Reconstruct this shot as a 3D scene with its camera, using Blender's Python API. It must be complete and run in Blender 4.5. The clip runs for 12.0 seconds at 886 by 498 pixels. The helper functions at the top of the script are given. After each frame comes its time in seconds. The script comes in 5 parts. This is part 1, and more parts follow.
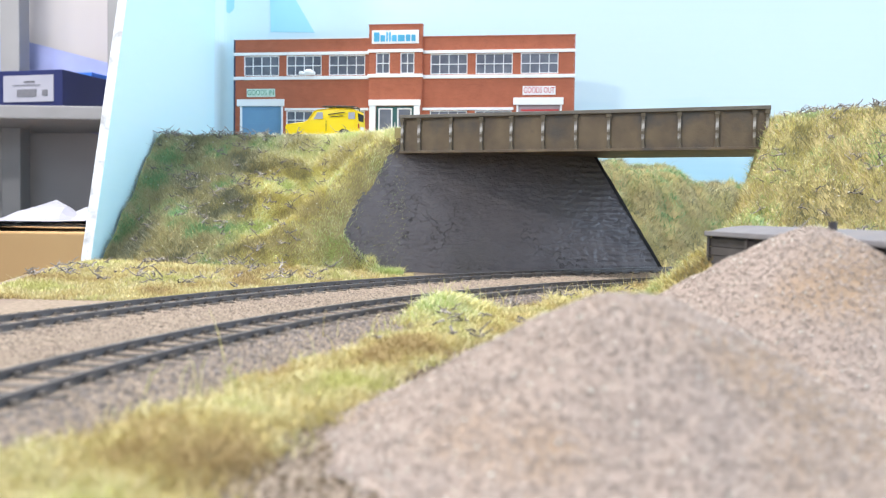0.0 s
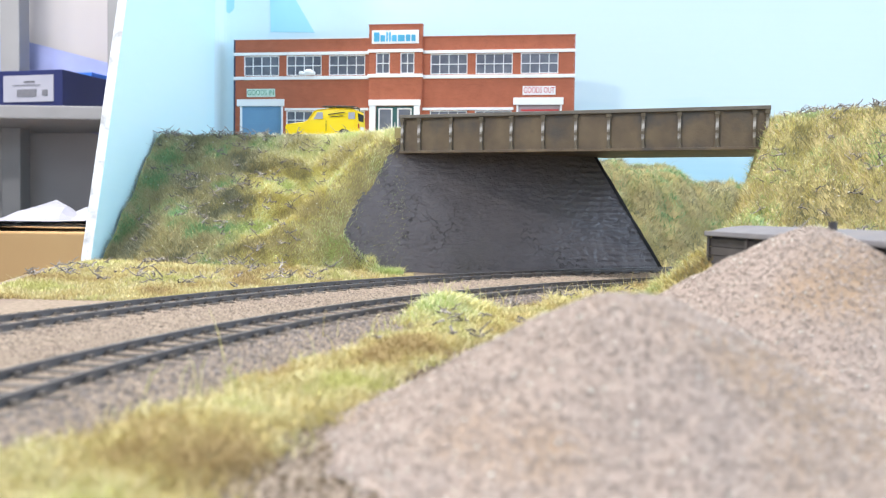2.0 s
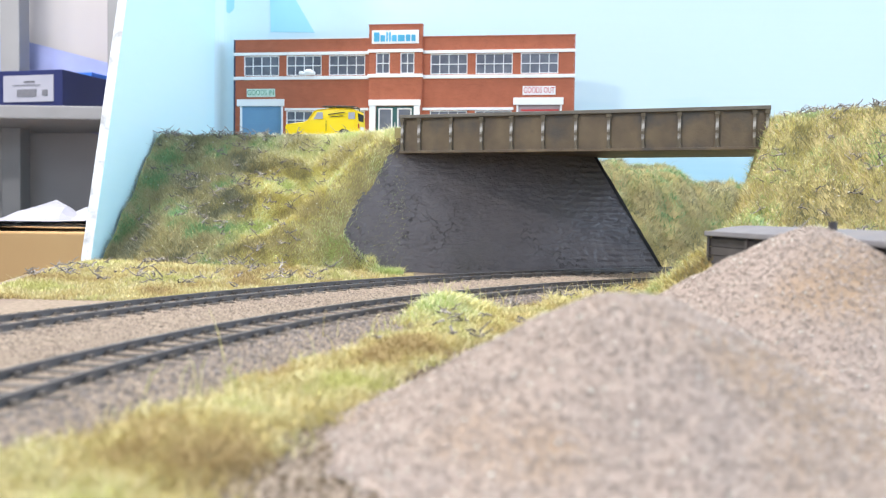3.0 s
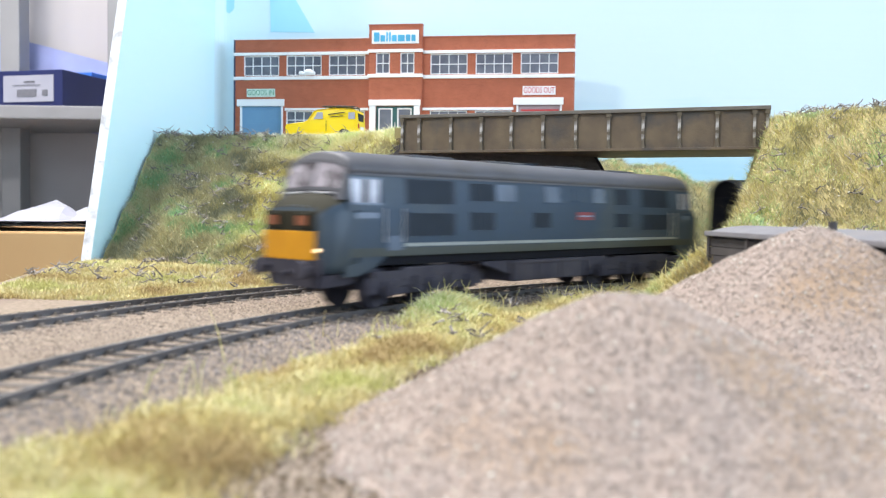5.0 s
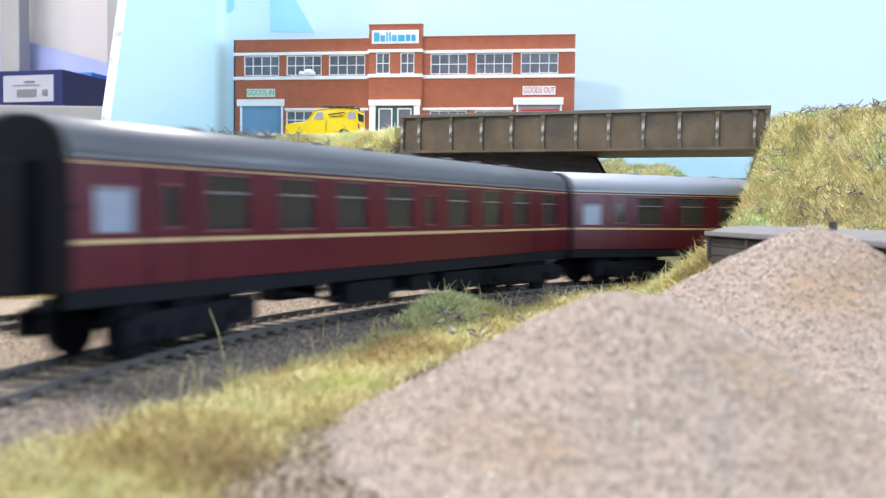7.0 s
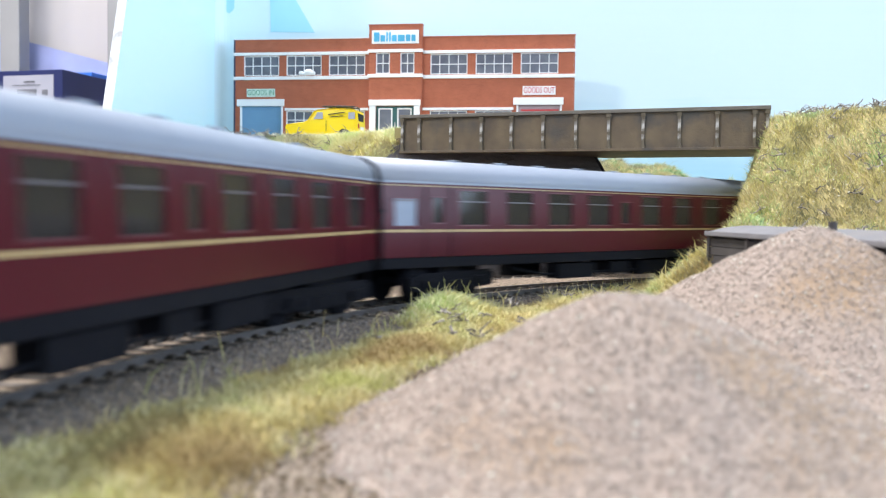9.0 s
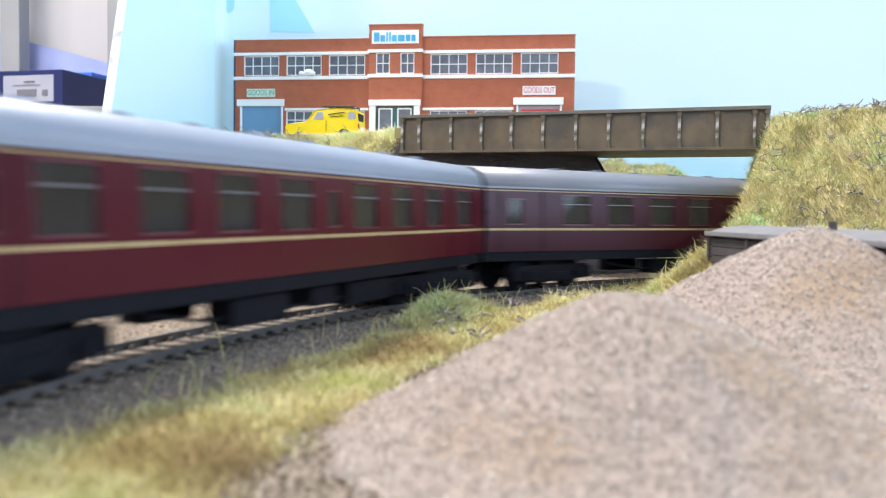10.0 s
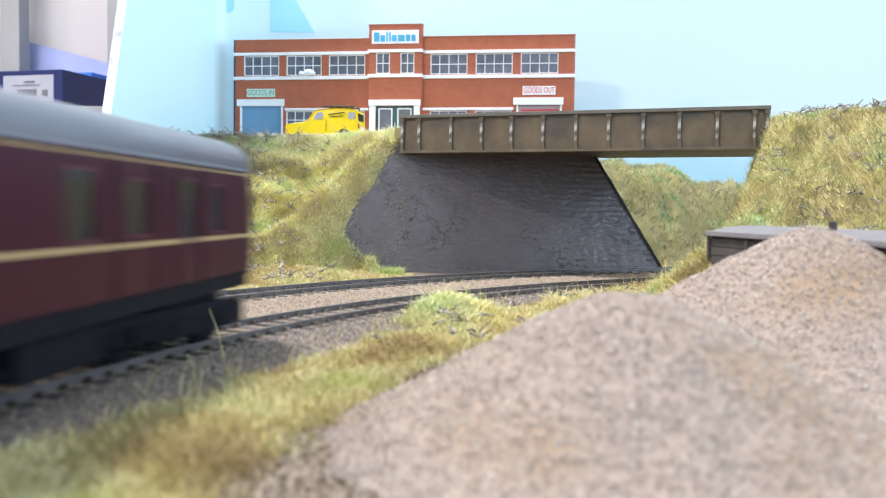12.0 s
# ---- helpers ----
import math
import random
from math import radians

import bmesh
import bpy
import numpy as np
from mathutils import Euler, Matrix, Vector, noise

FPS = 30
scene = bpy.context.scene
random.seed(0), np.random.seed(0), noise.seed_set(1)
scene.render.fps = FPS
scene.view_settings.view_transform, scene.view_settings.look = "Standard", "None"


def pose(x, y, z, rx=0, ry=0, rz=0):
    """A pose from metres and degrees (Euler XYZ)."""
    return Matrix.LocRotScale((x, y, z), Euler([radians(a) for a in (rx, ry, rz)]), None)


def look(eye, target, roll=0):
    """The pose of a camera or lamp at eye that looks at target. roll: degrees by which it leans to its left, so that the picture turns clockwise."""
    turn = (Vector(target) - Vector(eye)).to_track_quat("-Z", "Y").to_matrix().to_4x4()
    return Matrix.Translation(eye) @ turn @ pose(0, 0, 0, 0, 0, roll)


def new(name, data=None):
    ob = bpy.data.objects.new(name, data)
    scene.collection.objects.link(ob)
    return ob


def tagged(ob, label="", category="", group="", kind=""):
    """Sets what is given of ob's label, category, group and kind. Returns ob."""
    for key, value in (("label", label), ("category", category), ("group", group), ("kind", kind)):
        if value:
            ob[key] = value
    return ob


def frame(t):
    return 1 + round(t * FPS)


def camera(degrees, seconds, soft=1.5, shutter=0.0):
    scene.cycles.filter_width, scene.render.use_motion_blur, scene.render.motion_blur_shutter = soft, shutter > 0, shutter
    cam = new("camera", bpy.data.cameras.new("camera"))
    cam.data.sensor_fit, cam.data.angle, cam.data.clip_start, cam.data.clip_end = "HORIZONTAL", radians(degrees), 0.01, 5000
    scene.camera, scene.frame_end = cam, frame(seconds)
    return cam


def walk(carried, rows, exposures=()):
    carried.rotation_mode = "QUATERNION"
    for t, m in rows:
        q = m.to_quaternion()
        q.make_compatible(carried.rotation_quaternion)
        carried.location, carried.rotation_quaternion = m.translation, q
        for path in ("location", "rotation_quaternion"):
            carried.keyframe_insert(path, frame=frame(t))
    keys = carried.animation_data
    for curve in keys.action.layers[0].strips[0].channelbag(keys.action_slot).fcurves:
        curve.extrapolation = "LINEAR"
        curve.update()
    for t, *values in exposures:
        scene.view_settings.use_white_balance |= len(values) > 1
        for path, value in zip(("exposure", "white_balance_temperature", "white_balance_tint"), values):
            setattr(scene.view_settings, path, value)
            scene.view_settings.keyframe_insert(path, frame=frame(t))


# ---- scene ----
# A model railway: scenery lengths below are in millimetres and turned into metres by MM.
MM = 0.001
cam = camera(53.38, 12.0, soft=1.1, shutter=0.9)
EYE = Vector((0, 0, 37.97)) * MM
AIM = EYE + Vector((0, math.cos(radians(2.475)), -math.sin(radians(2.475))))
cam.data.dof.use_dof = True
cam.data.dof.focus_distance = 0.47
cam.data.dof.aperture_fstop = 23
walk(cam, [(0, look(EYE, AIM, 0.78)), (12.0, look(EYE, AIM, 0.78))], exposures=[(0, 0.0), (12.0, 0.0)])

# ---- light: two ceiling lamps, a side window and an added fill in a pale room ----
world = bpy.data.worlds.new("room_air")
world.use_nodes = True
world.node_tree.nodes["Background"].inputs[0].default_value = (0.8, 0.9, 1.0, 1)
world.node_tree.nodes["Background"].inputs[1].default_value = 0.3
scene.world = world


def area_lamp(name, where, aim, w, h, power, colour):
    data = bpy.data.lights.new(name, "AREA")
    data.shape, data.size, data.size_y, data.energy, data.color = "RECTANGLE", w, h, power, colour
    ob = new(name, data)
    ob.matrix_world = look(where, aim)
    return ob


CEILING_LAMPS = ((-0.52, 0.68), (-1.50, -1.05))
for (lx, ly), watts in zip(CEILING_LAMPS, (69, 42)):
    area_lamp("ceiling_lamp_light", (lx, ly, 1.383), (-0.05, 0.45, 0.03), 0.3, 0.3, watts, (0.985, 0.955, 0.965))
# Fill light added behind the camera, out of view.
area_lamp("rear_fill_light", (0.2, -2.04, 0.55), (0.0, 0.45, 0.1), 1.36, 1.06, 22, (0.62, 0.78, 1.0))
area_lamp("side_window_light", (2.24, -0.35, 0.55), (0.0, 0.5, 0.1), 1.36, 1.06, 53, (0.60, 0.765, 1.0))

# ---- materials ----


def material(name, colour, rough=0.8, metal=0.0, other=None, scale=300.0, amount=0.5, bump=0.0, bump_scale=900.0,
             per="", spread=0.12, spec=0.4, detail=4.0, stain=None, stain_scale=40.0):
    """Base colour broken up by noise at two scales, in metres; per: 'object' or 'island' gives each piece its own tone."""
    m = bpy.data.materials.new(name)
    m.use_nodes = True
    nt = m.node_tree
    n, l = nt.nodes, nt.links
    b = n["Principled BSDF"]
    b.inputs["Roughness"].default_value, b.inputs["Metallic"].default_value = rough, metal
    b.inputs["Specular IOR Level"].default_value = spec
    co = n.new("ShaderNodeTexCoord").outputs["Object"]
    geo = n.new("ShaderNodeNewGeometry")

    def noise_tex(sc, det):
        t = n.new("ShaderNodeTexNoise")
        t.inputs["Scale"].default_value, t.inputs["Detail"].default_value = sc, det
        l.new(co, t.inputs["Vector"])
        return t.outputs["Fac"]

    def mix(fac, a, c, blend="MIX"):
        x = n.new("ShaderNodeMix")
        x.data_type, x.blend_type = "RGBA", blend
        for sock, v in ((x.inputs[0], fac), (x.inputs[6], a), (x.inputs[7], c)):
            if isinstance(v, (int, float)):
                sock.default_value = v
            elif isinstance(v, tuple):
                sock.default_value = (*v, 1)
            else:
                l.new(v, sock)
        return x.outputs[2]

    def ramp(v, lo, hi):
        r = n.new("ShaderNodeMapRange")
        r.inputs[1].default_value, r.inputs[2].default_value = lo, hi
        l.new(v, r.inputs[0])
        return r.outputs[0]

    c = mix(ramp(noise_tex(scale, detail), 0.5 - 0.25 / max(amount, 0.01) * 0.5, 0.5 + 0.125 / max(amount, 0.01)), colour,
            other or tuple(v * 0.72 for v in colour))
    if stain:
        c = mix(ramp(noise_tex(stain_scale, 3.0), 0.5, 0.68), c, stain)
    if per:
        if per == "object":
            rnd = n.new("ShaderNodeObjectInfo").outputs["Random"]
        else:
            rnd = geo.outputs["Random Per Island"]
        h = n.new("ShaderNodeHueSaturation")
        v = n.new("ShaderNodeMapRange")
        v.inputs[3].default_value, v.inputs[4].default_value = 1 - spread * 2, 1 + spread * 2
        l.new(rnd, v.inputs[0])
        l.new(v.outputs[0], h.inputs["Value"])
        l.new(c, h.inputs["Color"])
        c = h.outputs[0]
    l.new(c, b.inputs["Base Color"])
    if bump:
        bn = n.new("ShaderNodeBump")
        bn.inputs["Strength"].default_value, bn.inputs["Distance"].default_value = bump, 0.0006
        l.new(noise_tex(bump_scale, 5.0), bn.inputs["Height"])
        l.new(bn.outputs[0], b.inputs["Normal"])
    return m


def fibre_material(name, tones):
    """Each blade takes one of several tones, and patches of the ground lean to one or another."""
    m = bpy.data.materials.new(name)
    m.use_nodes = True
    nt = m.node_tree
    n, l = nt.nodes, nt.links
    b = n["Principled BSDF"]
    b.inputs["Roughness"].default_value = 0.75
    b.inputs["Specular IOR Level"].default_value = 0.25
    rnd = n.new("ShaderNodeNewGeometry").outputs["Random Per Island"]
    co = n.new("ShaderNodeTexCoord").outputs["Object"]
    t = n.new("ShaderNodeTexNoise")
    t.inputs["Scale"].default_value, t.inputs["Detail"].default_value = 38.0, 4.0
    l.new(co, t.inputs["Vector"])
    a = n.new("ShaderNodeMath")
    a.operation = "MULTIPLY_ADD"
    a.inputs[1].default_value, a.inputs[2].default_value = 4.0, -1.68
    l.new(t.outputs["Fac"], a.inputs[0])
    s = n.new("ShaderNodeMath")
    s.operation = "MULTIPLY_ADD"
    s.inputs[1].default_value = 0.5
    l.new(rnd, s.inputs[0])
    l.new(a.outputs[0], s.inputs[2])
    r = n.new("ShaderNodeValToRGB")
    e = r.color_ramp.elements
    e[0].color, e[1].color = (*tones[0], 1), (*tones[-1], 1)
    for i, c in enumerate(tones[1:-1]):
        e.new((i + 1) / (len(tones) - 1)).color = (*c, 1)
    l.new(s.outputs[0], r.inputs[0])
    l.new(r.outputs[0], b.inputs["Base Color"])
    b.inputs["Subsurface Weight"].default_value = 0.0
    return m


def stone_sheet_material():
    """Grey painted wall with faint coursed stone relief and cracks."""
    m = material("painted_stone", (0.150, 0.134, 0.136), 0.38, other=(0.112, 0.100, 0.102), scale=60, bump=0.0, spec=0.45,
                 stain=(0.105, 0.094, 0.085), stain_scale=18)
    nt = m.node_tree
    n, l = nt.nodes, nt.links
    co = n.new("ShaderNodeTexCoord").outputs["Object"]
    mp = n.new("ShaderNodeMapping")
    mp.inputs["Scale"].default_value = (80, 80, 330)
    l.new(co, mp.inputs["Vector"])
    v = n.new("ShaderNodeTexVoronoi")
    v.feature = "DISTANCE_TO_EDGE"
    v.inputs["Scale"].default_value = 1.3
    l.new(mp.outputs[0], v.inputs["Vector"])
    r = n.new("ShaderNodeMapRange")
    r.inputs[1].default_value, r.inputs[2].default_value = 0.0, 0.09
    r.inputs[4].default_value = 0.16
    l.new(v.outputs["Distance"], r.inputs[0])
    t = n.new("ShaderNodeTexNoise")
    t.inputs["Scale"].default_value, t.inputs["Detail"].default_value = 240, 6
    l.new(co, t.inputs["Vector"])
    add = n.new("ShaderNodeMath")
    add.operation = "MULTIPLY_ADD"
    add.inputs[1].default_value = 1.5
    l.new(t.outputs["Fac"], add.inputs[0])
    l.new(r.outputs[0], add.inputs[2])
    warp = n.new("ShaderNodeMix")
    warp.data_type = "RGBA"
    warp.inputs[0].default_value = 0.03
    big = n.new("ShaderNodeTexNoise")
    big.inputs["Scale"].default_value, big.inputs["Detail"].default_value = 130, 4
    l.new(co, big.inputs["Vector"])
    l.new(co, warp.inputs[6])
    l.new(big.outputs["Color"], warp.inputs[7])
    cr = n.new("ShaderNodeTexVoronoi")
    cr.feature = "DISTANCE_TO_EDGE"
    cr.inputs["Scale"].default_value = 64
    l.new(warp.outputs[2], cr.inputs["Vector"])
    edge = n.new("ShaderNodeMapRange")
    edge.inputs[1].default_value, edge.inputs[2].default_value = 0.003, 0.016
    l.new(cr.outputs["Distance"], edge.inputs[0])
    where = n.new("ShaderNodeTexNoise")
    where.inputs["Scale"].default_value = 38
    l.new(co, where.inputs["Vector"])
    gate = n.new("ShaderNodeMapRange")
    gate.inputs[1].default_value, gate.inputs[2].default_value = 0.50, 0.62
    gate.inputs[3].default_value, gate.inputs[4].default_value = 1.0, 0.0
    l.new(where.outputs["Fac"], gate.inputs[0])
    keep = n.new("ShaderNodeMath")
    keep.operation = "MAXIMUM"
    l.new(edge.outputs[0], keep.inputs[0])
    l.new(gate.outputs[0], keep.inputs[1])
    both = n.new("ShaderNodeMath")
    both.operation = "MULTIPLY_ADD"
    both.inputs[1].default_value = 1.6
    l.new(keep.outputs[0], both.inputs[0])
    l.new(add.outputs[0], both.inputs[2])
    add = both
    b = n["Principled BSDF"]
    under = b.inputs["Base Color"].links[0].from_socket
    dark = n.new("ShaderNodeMix")
    dark.data_type, dark.blend_type = "RGBA", "MIX"
    dark.inputs[6].default_value = (0.07, 0.062, 0.06, 1)
    l.new(keep.outputs[0], dark.inputs[0])
    l.new(under, dark.inputs[7])
    l.new(dark.outputs[2], b.inputs["Base Color"])
    bn = n.new("ShaderNodeBump")
    bn.inputs["Strength"].default_value, bn.inputs["Distance"].default_value = 0.9, 0.0007
    l.new(add.outputs[0], bn.inputs["Height"])
    l.new(bn.outputs[0], n["Principled BSDF"].inputs["Normal"])
    return m


def brick_card_material():
    m = material("brick_card", (0.40, 0.112, 0.054), 0.6, other=(0.335, 0.09, 0.042), scale=120)
    nt = m.node_tree
    n, l = nt.nodes, nt.links
    b = n["Principled BSDF"]
    under = b.inputs["Base Color"].links[0].from_socket
    co = n.new("ShaderNodeTexCoord").outputs["Object"]
    sep = n.new("ShaderNodeSeparateXYZ")
    com = n.new("ShaderNodeCombineXYZ")
    l.new(co, sep.inputs[0])
    l.new(sep.outputs["X"], com.inputs["X"])
    l.new(sep.outputs["Z"], com.inputs["Y"])
    k = n.new("ShaderNodeTexBrick")
    k.inputs["Scale"].default_value = 1.0
    k.inputs["Brick Width"].default_value, k.inputs["Row Height"].default_value = 0.003, 0.001
    k.inputs["Mortar Size"].default_value = 0.00012
    k.inputs["Color1"].default_value, k.inputs["Color2"].default_value = (1, 1, 1, 1), (0.82, 0.82, 0.82, 1)
    k.inputs["Mortar"].default_value = (1.25, 1.3, 1.3, 1)
    l.new(com.outputs[0], k.inputs["Vector"])
    x = n.new("ShaderNodeMix")
    x.data_type, x.blend_type = "RGBA", "MULTIPLY"
    x.inputs[0].default_value = 0.8
    l.new(under, x.inputs[6])
    l.new(k.outputs["Color"], x.inputs[7])
    l.new(x.outputs[2], b.inputs["Base Color"])
    return m


def sky_board_material(name, low, mid, high, pale=(0.70, 0.87, 0.92, 1)):
    """Hand-painted sky: pale cyan with whiter washes and a bluer lower part; whitened towards -x to imitate light."""
    m = bpy.data.materials.new(name)
    m.use_nodes = True
    nt = m.node_tree
    n, l = nt.nodes, nt.links
    b = n["Principled BSDF"]
    b.inputs["Roughness"].default_value = 0.55
    b.inputs["Specular IOR Level"].default_value = 0.3
    co = n.new("ShaderNodeTexCoord").outputs["Object"]
    t = n.new("ShaderNodeTexNoise")
    t.inputs["Scale"].default_value, t.inputs["Detail"].default_value = 5.0, 2.0
    l.new(co, t.inputs["Vector"])
    brush = n.new("ShaderNodeTexNoise")
    mp = n.new("ShaderNodeMapping")
    mp.inputs["Scale"].default_value = (12, 12, 160)
    l.new(co, mp.inputs["Vector"])
    l.new(mp.outputs[0], brush.inputs["Vector"])
    brush.inputs["Scale"].default_value = 1.0
    sep = n.new("ShaderNodeSeparateXYZ")
    l.new(co, sep.inputs[0])
    h = n.new("ShaderNodeMapRange")
    h.inputs[1].default_value, h.inputs[2].default_value = 0.06, 0.22
    l.new(sep.outputs["Z"], h.inputs[0])
    a = n.new("ShaderNodeMath")
    a.operation = "MULTIPLY_ADD"
    a.inputs[1].default_value = 0.7
    l.new(t.outputs["Fac"], a.inputs[0])
    l.new(h.outputs[0], a.inputs[2])
    a2 = n.new("ShaderNodeMath")
    a2.operation = "MULTIPLY_ADD"
    a2.inputs[1].default_value = 0.22
    l.new(brush.outputs["Fac"], a2.inputs[0])
    l.new(a.outputs[0], a2.inputs[2])
    r = n.new("ShaderNodeValToRGB")
    e = r.color_ramp.elements
    e[0].position, e[0].color = 0.35, low
    e[1].position, e[1].color = 1.15 / 1.3, high
    e.new(0.62).color = mid
    l.new(a2.outputs[0], r.inputs[0])
    # Whitening towards -x stands in for light falling on the board.
    side = n.new("ShaderNodeMapRange")
    side.inputs[1].default_value, side.inputs[2].default_value = -0.2, 0.16
    side.inputs[3].default_value, side.inputs[4].default_value = 0.8, 0.0
    l.new(sep.outputs["X"], side.inputs[0])
    lit_mix = n.new("ShaderNodeMix")
    lit_mix.data_type = "RGBA"
    lit_mix.inputs[7].default_value = pale
    l.new(side.outputs[0], lit_mix.inputs[0])
    l.new(r.outputs[0], lit_mix.inputs[6])
    l.new(lit_mix.outputs[2], b.inputs["Base Color"])
    bn = n.new("ShaderNodeBump")
    bn.inputs["Strength"].default_value, bn.inputs["Distance"].default_value = 0.25, 0.0004
    l.new(brush.outputs["Fac"], bn.inputs["Height"])
    l.new(bn.outputs[0], b.inputs["Normal"])
    return m


def glass_material(name, tint, clear):
    """Dusty model glazing: part clear, part grey film."""
    m = bpy.data.materials.new(name)
    m.use_nodes = True
    b = m.node_tree.nodes["Principled BSDF"]
    b.inputs["Base Color"].default_value = (*tint, 1)
    b.inputs["Roughness"].default_value = 0.08
    b.inputs["Transmission Weight"].default_value = clear
    b.inputs["IOR"].default_value = 1.25
    return m


SAND = material("sandy_ballast", (0.330, 0.268, 0.208), 0.95, other=(0.225, 0.18, 0.135), scale=420, amount=0.8, bump=0.9,
                bump_scale=1100, spec=0.1, stain=(0.24, 0.19, 0.15), stain_scale=30)
GRAIN = material("ballast_grain", (0.36, 0.29, 0.226), 0.9, scale=500, per="island", spread=0.27, spec=0.15)
# Dark grains by the inner rail; their grey also paints in the train's shade.
DARKGRAIN = material("shade_grey_ballast_grain", (0.23, 0.20, 0.18), 0.9, scale=500, per="island", spread=0.22, spec=0.2)
HEAP = material("heap_sand", (0.372, 0.306, 0.260), 0.95, other=(0.315, 0.252, 0.218), scale=380, amount=0.5, bump=0.6,
                bump_scale=1000, spec=0.1, stain=(0.33, 0.235, 0.155), stain_scale=24)
HEAPGRAIN = material("heap_grain", (0.405, 0.338, 0.290), 0.85, scale=500, per="island", spread=0.22, spec=0.25)
SOIL = material("bank_soil", (0.42, 0.36, 0.17), 0.95, other=(0.29, 0.24, 0.12), scale=160, amount=0.8, bump=0.8, spec=0.1,
                stain=(0.28, 0.26, 0.10), stain_scale=35)
GRASS = fibre_material("static_grass", [(0.38, 0.33, 0.17), (0.52, 0.46, 0.20), (0.66, 0.57, 0.24), (0.68, 0.67, 0.26), (0.86, 0.82, 0.56), (0.52, 0.61, 0.24)])
# Darker, greener copy of GRASS with the shade on the banks painted into it.
GRASS_DARK = fibre_material("green_static_grass_painted_shade", [(0.22, 0.23, 0.16), (0.34, 0.33, 0.20), (0.46, 0.42, 0.25), (0.54, 0.50, 0.28), (0.24, 0.40, 0.20)])
DRY = fibre_material("dry_static_grass", [(0.42, 0.31, 0.14), (0.56, 0.45, 0.20), (0.58, 0.51, 0.21), (0.72, 0.64, 0.38), (0.52, 0.51, 0.19)])
PALEGRASS = fibre_material("bleached_static_grass", [(0.52, 0.46, 0.26), (0.70, 0.65, 0.42), (0.82, 0.78, 0.56), (0.86, 0.83, 0.60), (0.62, 0.64, 0.34)])
# Dark twigs; the pale second tone paints white highlights onto them.
TWIG = material("dark_twig_painted_highlights", (0.060, 0.050, 0.046), 0.7, other=(0.42, 0.38, 0.34), scale=260, amount=0.4, per="island", spread=0.3)
RAIL = material("weathered_rail", (0.165, 0.16, 0.162), 0.42, metal=0.2, other=(0.11, 0.102, 0.098), scale=150, spec=0.5)
DIRT = material("brown_dirt_grain", (0.17, 0.125, 0.08), 0.95, scale=400, per="island", spread=0.25, spec=0.1)
SLEEPER = material("dusty_sleeper", (0.050, 0.045, 0.044), 0.85, other=(0.15, 0.125, 0.10), scale=260, amount=0.4, per="object", spread=0.2)
STONE = stone_sheet_material()
GIRDER = material("weathered_girder_paint", (0.100, 0.073, 0.048), 0.5, other=(0.175, 0.128, 0.074), scale=70, amount=0.7, bump=0.25,
                  bump_scale=600, stain=(0.075, 0.066, 0.055), stain_scale=60)
GIRDER_RIB = material("streaked_rib_paint", (0.105, 0.083, 0.052), 0.6, other=(0.14, 0.115, 0.08), scale=160, bump=0.3, stain=(0.52, 0.50, 0.47), stain_scale=190)
FLANGE = material("dusty_flange_paint", (0.17, 0.158, 0.135), 0.65, other=(0.13, 0.115, 0.09), scale=110, bump=0.3)
CYAN = material("cyan_sky_paint", (0.40, 0.74, 0.82), 0.55, other=(0.36, 0.70, 0.79), scale=20)
BRICK = brick_card_material()
CARDEDGE = material("blue_side_card", (0.05, 0.065, 0.12), 0.7, scale=60)
WHITECARD = material("white_card", (0.80, 0.80, 0.80), 0.6, other=(0.74, 0.74, 0.75), scale=60)
PANE = material("printed_glazing", (0.075, 0.08, 0.11), 0.3, other=(0.17, 0.18, 0.215), scale=110, amount=0.5, spec=0.5)
SHUTTER = material("blue_shutter", (0.17, 0.34, 0.52), 0.55, other=(0.14, 0.29, 0.46), scale=40)
REDSHUT = material("grey_red_shutter", (0.42, 0.33, 0.34), 0.55, other=(0.36, 0.26, 0.28), scale=40)
TEAL = material("teal_door_paint", (0.04, 0.13, 0.13), 0.5, scale=80)
SIGNGREEN = material("sign_green", (0.10, 0.33, 0.19), 0.6, scale=80)
SIGNPALE = material("sign_pale_green", (0.62, 0.78, 0.68), 0.6, scale=80)
SIGNRED = material("sign_red", (0.62, 0.06, 0.06), 0.6, scale=80)
SIGNBLUE = material("sign_blue", (0.08, 0.42, 0.66), 0.6, scale=80)
SKY = sky_board_material("painted_sky", (0.29, 0.55, 0.73, 1), (0.42, 0.64, 0.76, 1), (0.60, 0.74, 0.80, 1))
# Side board copy, made paler in colour for light that misses it.
SKY_LIT = sky_board_material("painted_sky_lit_tone", (0.42, 0.82, 0.95, 1), (0.66, 0.92, 0.97, 1), (0.86, 0.95, 0.97, 1), (0.62, 0.90, 0.96, 1))
FOAM = material("chipped_board_edge", (0.74, 0.75, 0.76), 0.9, other=(0.60, 0.61, 0.62), scale=120, amount=0.8, bump=1.0, bump_scale=260,
                stain=(0.42, 0.42, 0.42), stain_scale=150)
YELLOW = material("yellow_van_paint", (0.85, 0.64, 0.0), 0.3, other=(0.80, 0.58, 0.0), scale=30, spec=0.5)
BLACK = material("black_plastic", (0.02, 0.02, 0.022), 0.5, scale=100)
TYRE = material("tyre_rubber", (0.025, 0.025, 0.025), 0.8, scale=100)
LOCOGREEN = material("faded_green_loco_paint", (0.027, 0.050, 0.082), 0.42, other=(0.021, 0.040, 0.064), scale=35, spec=0.28,
                     stain=(0.040, 0.055, 0.066), stain_scale=22)
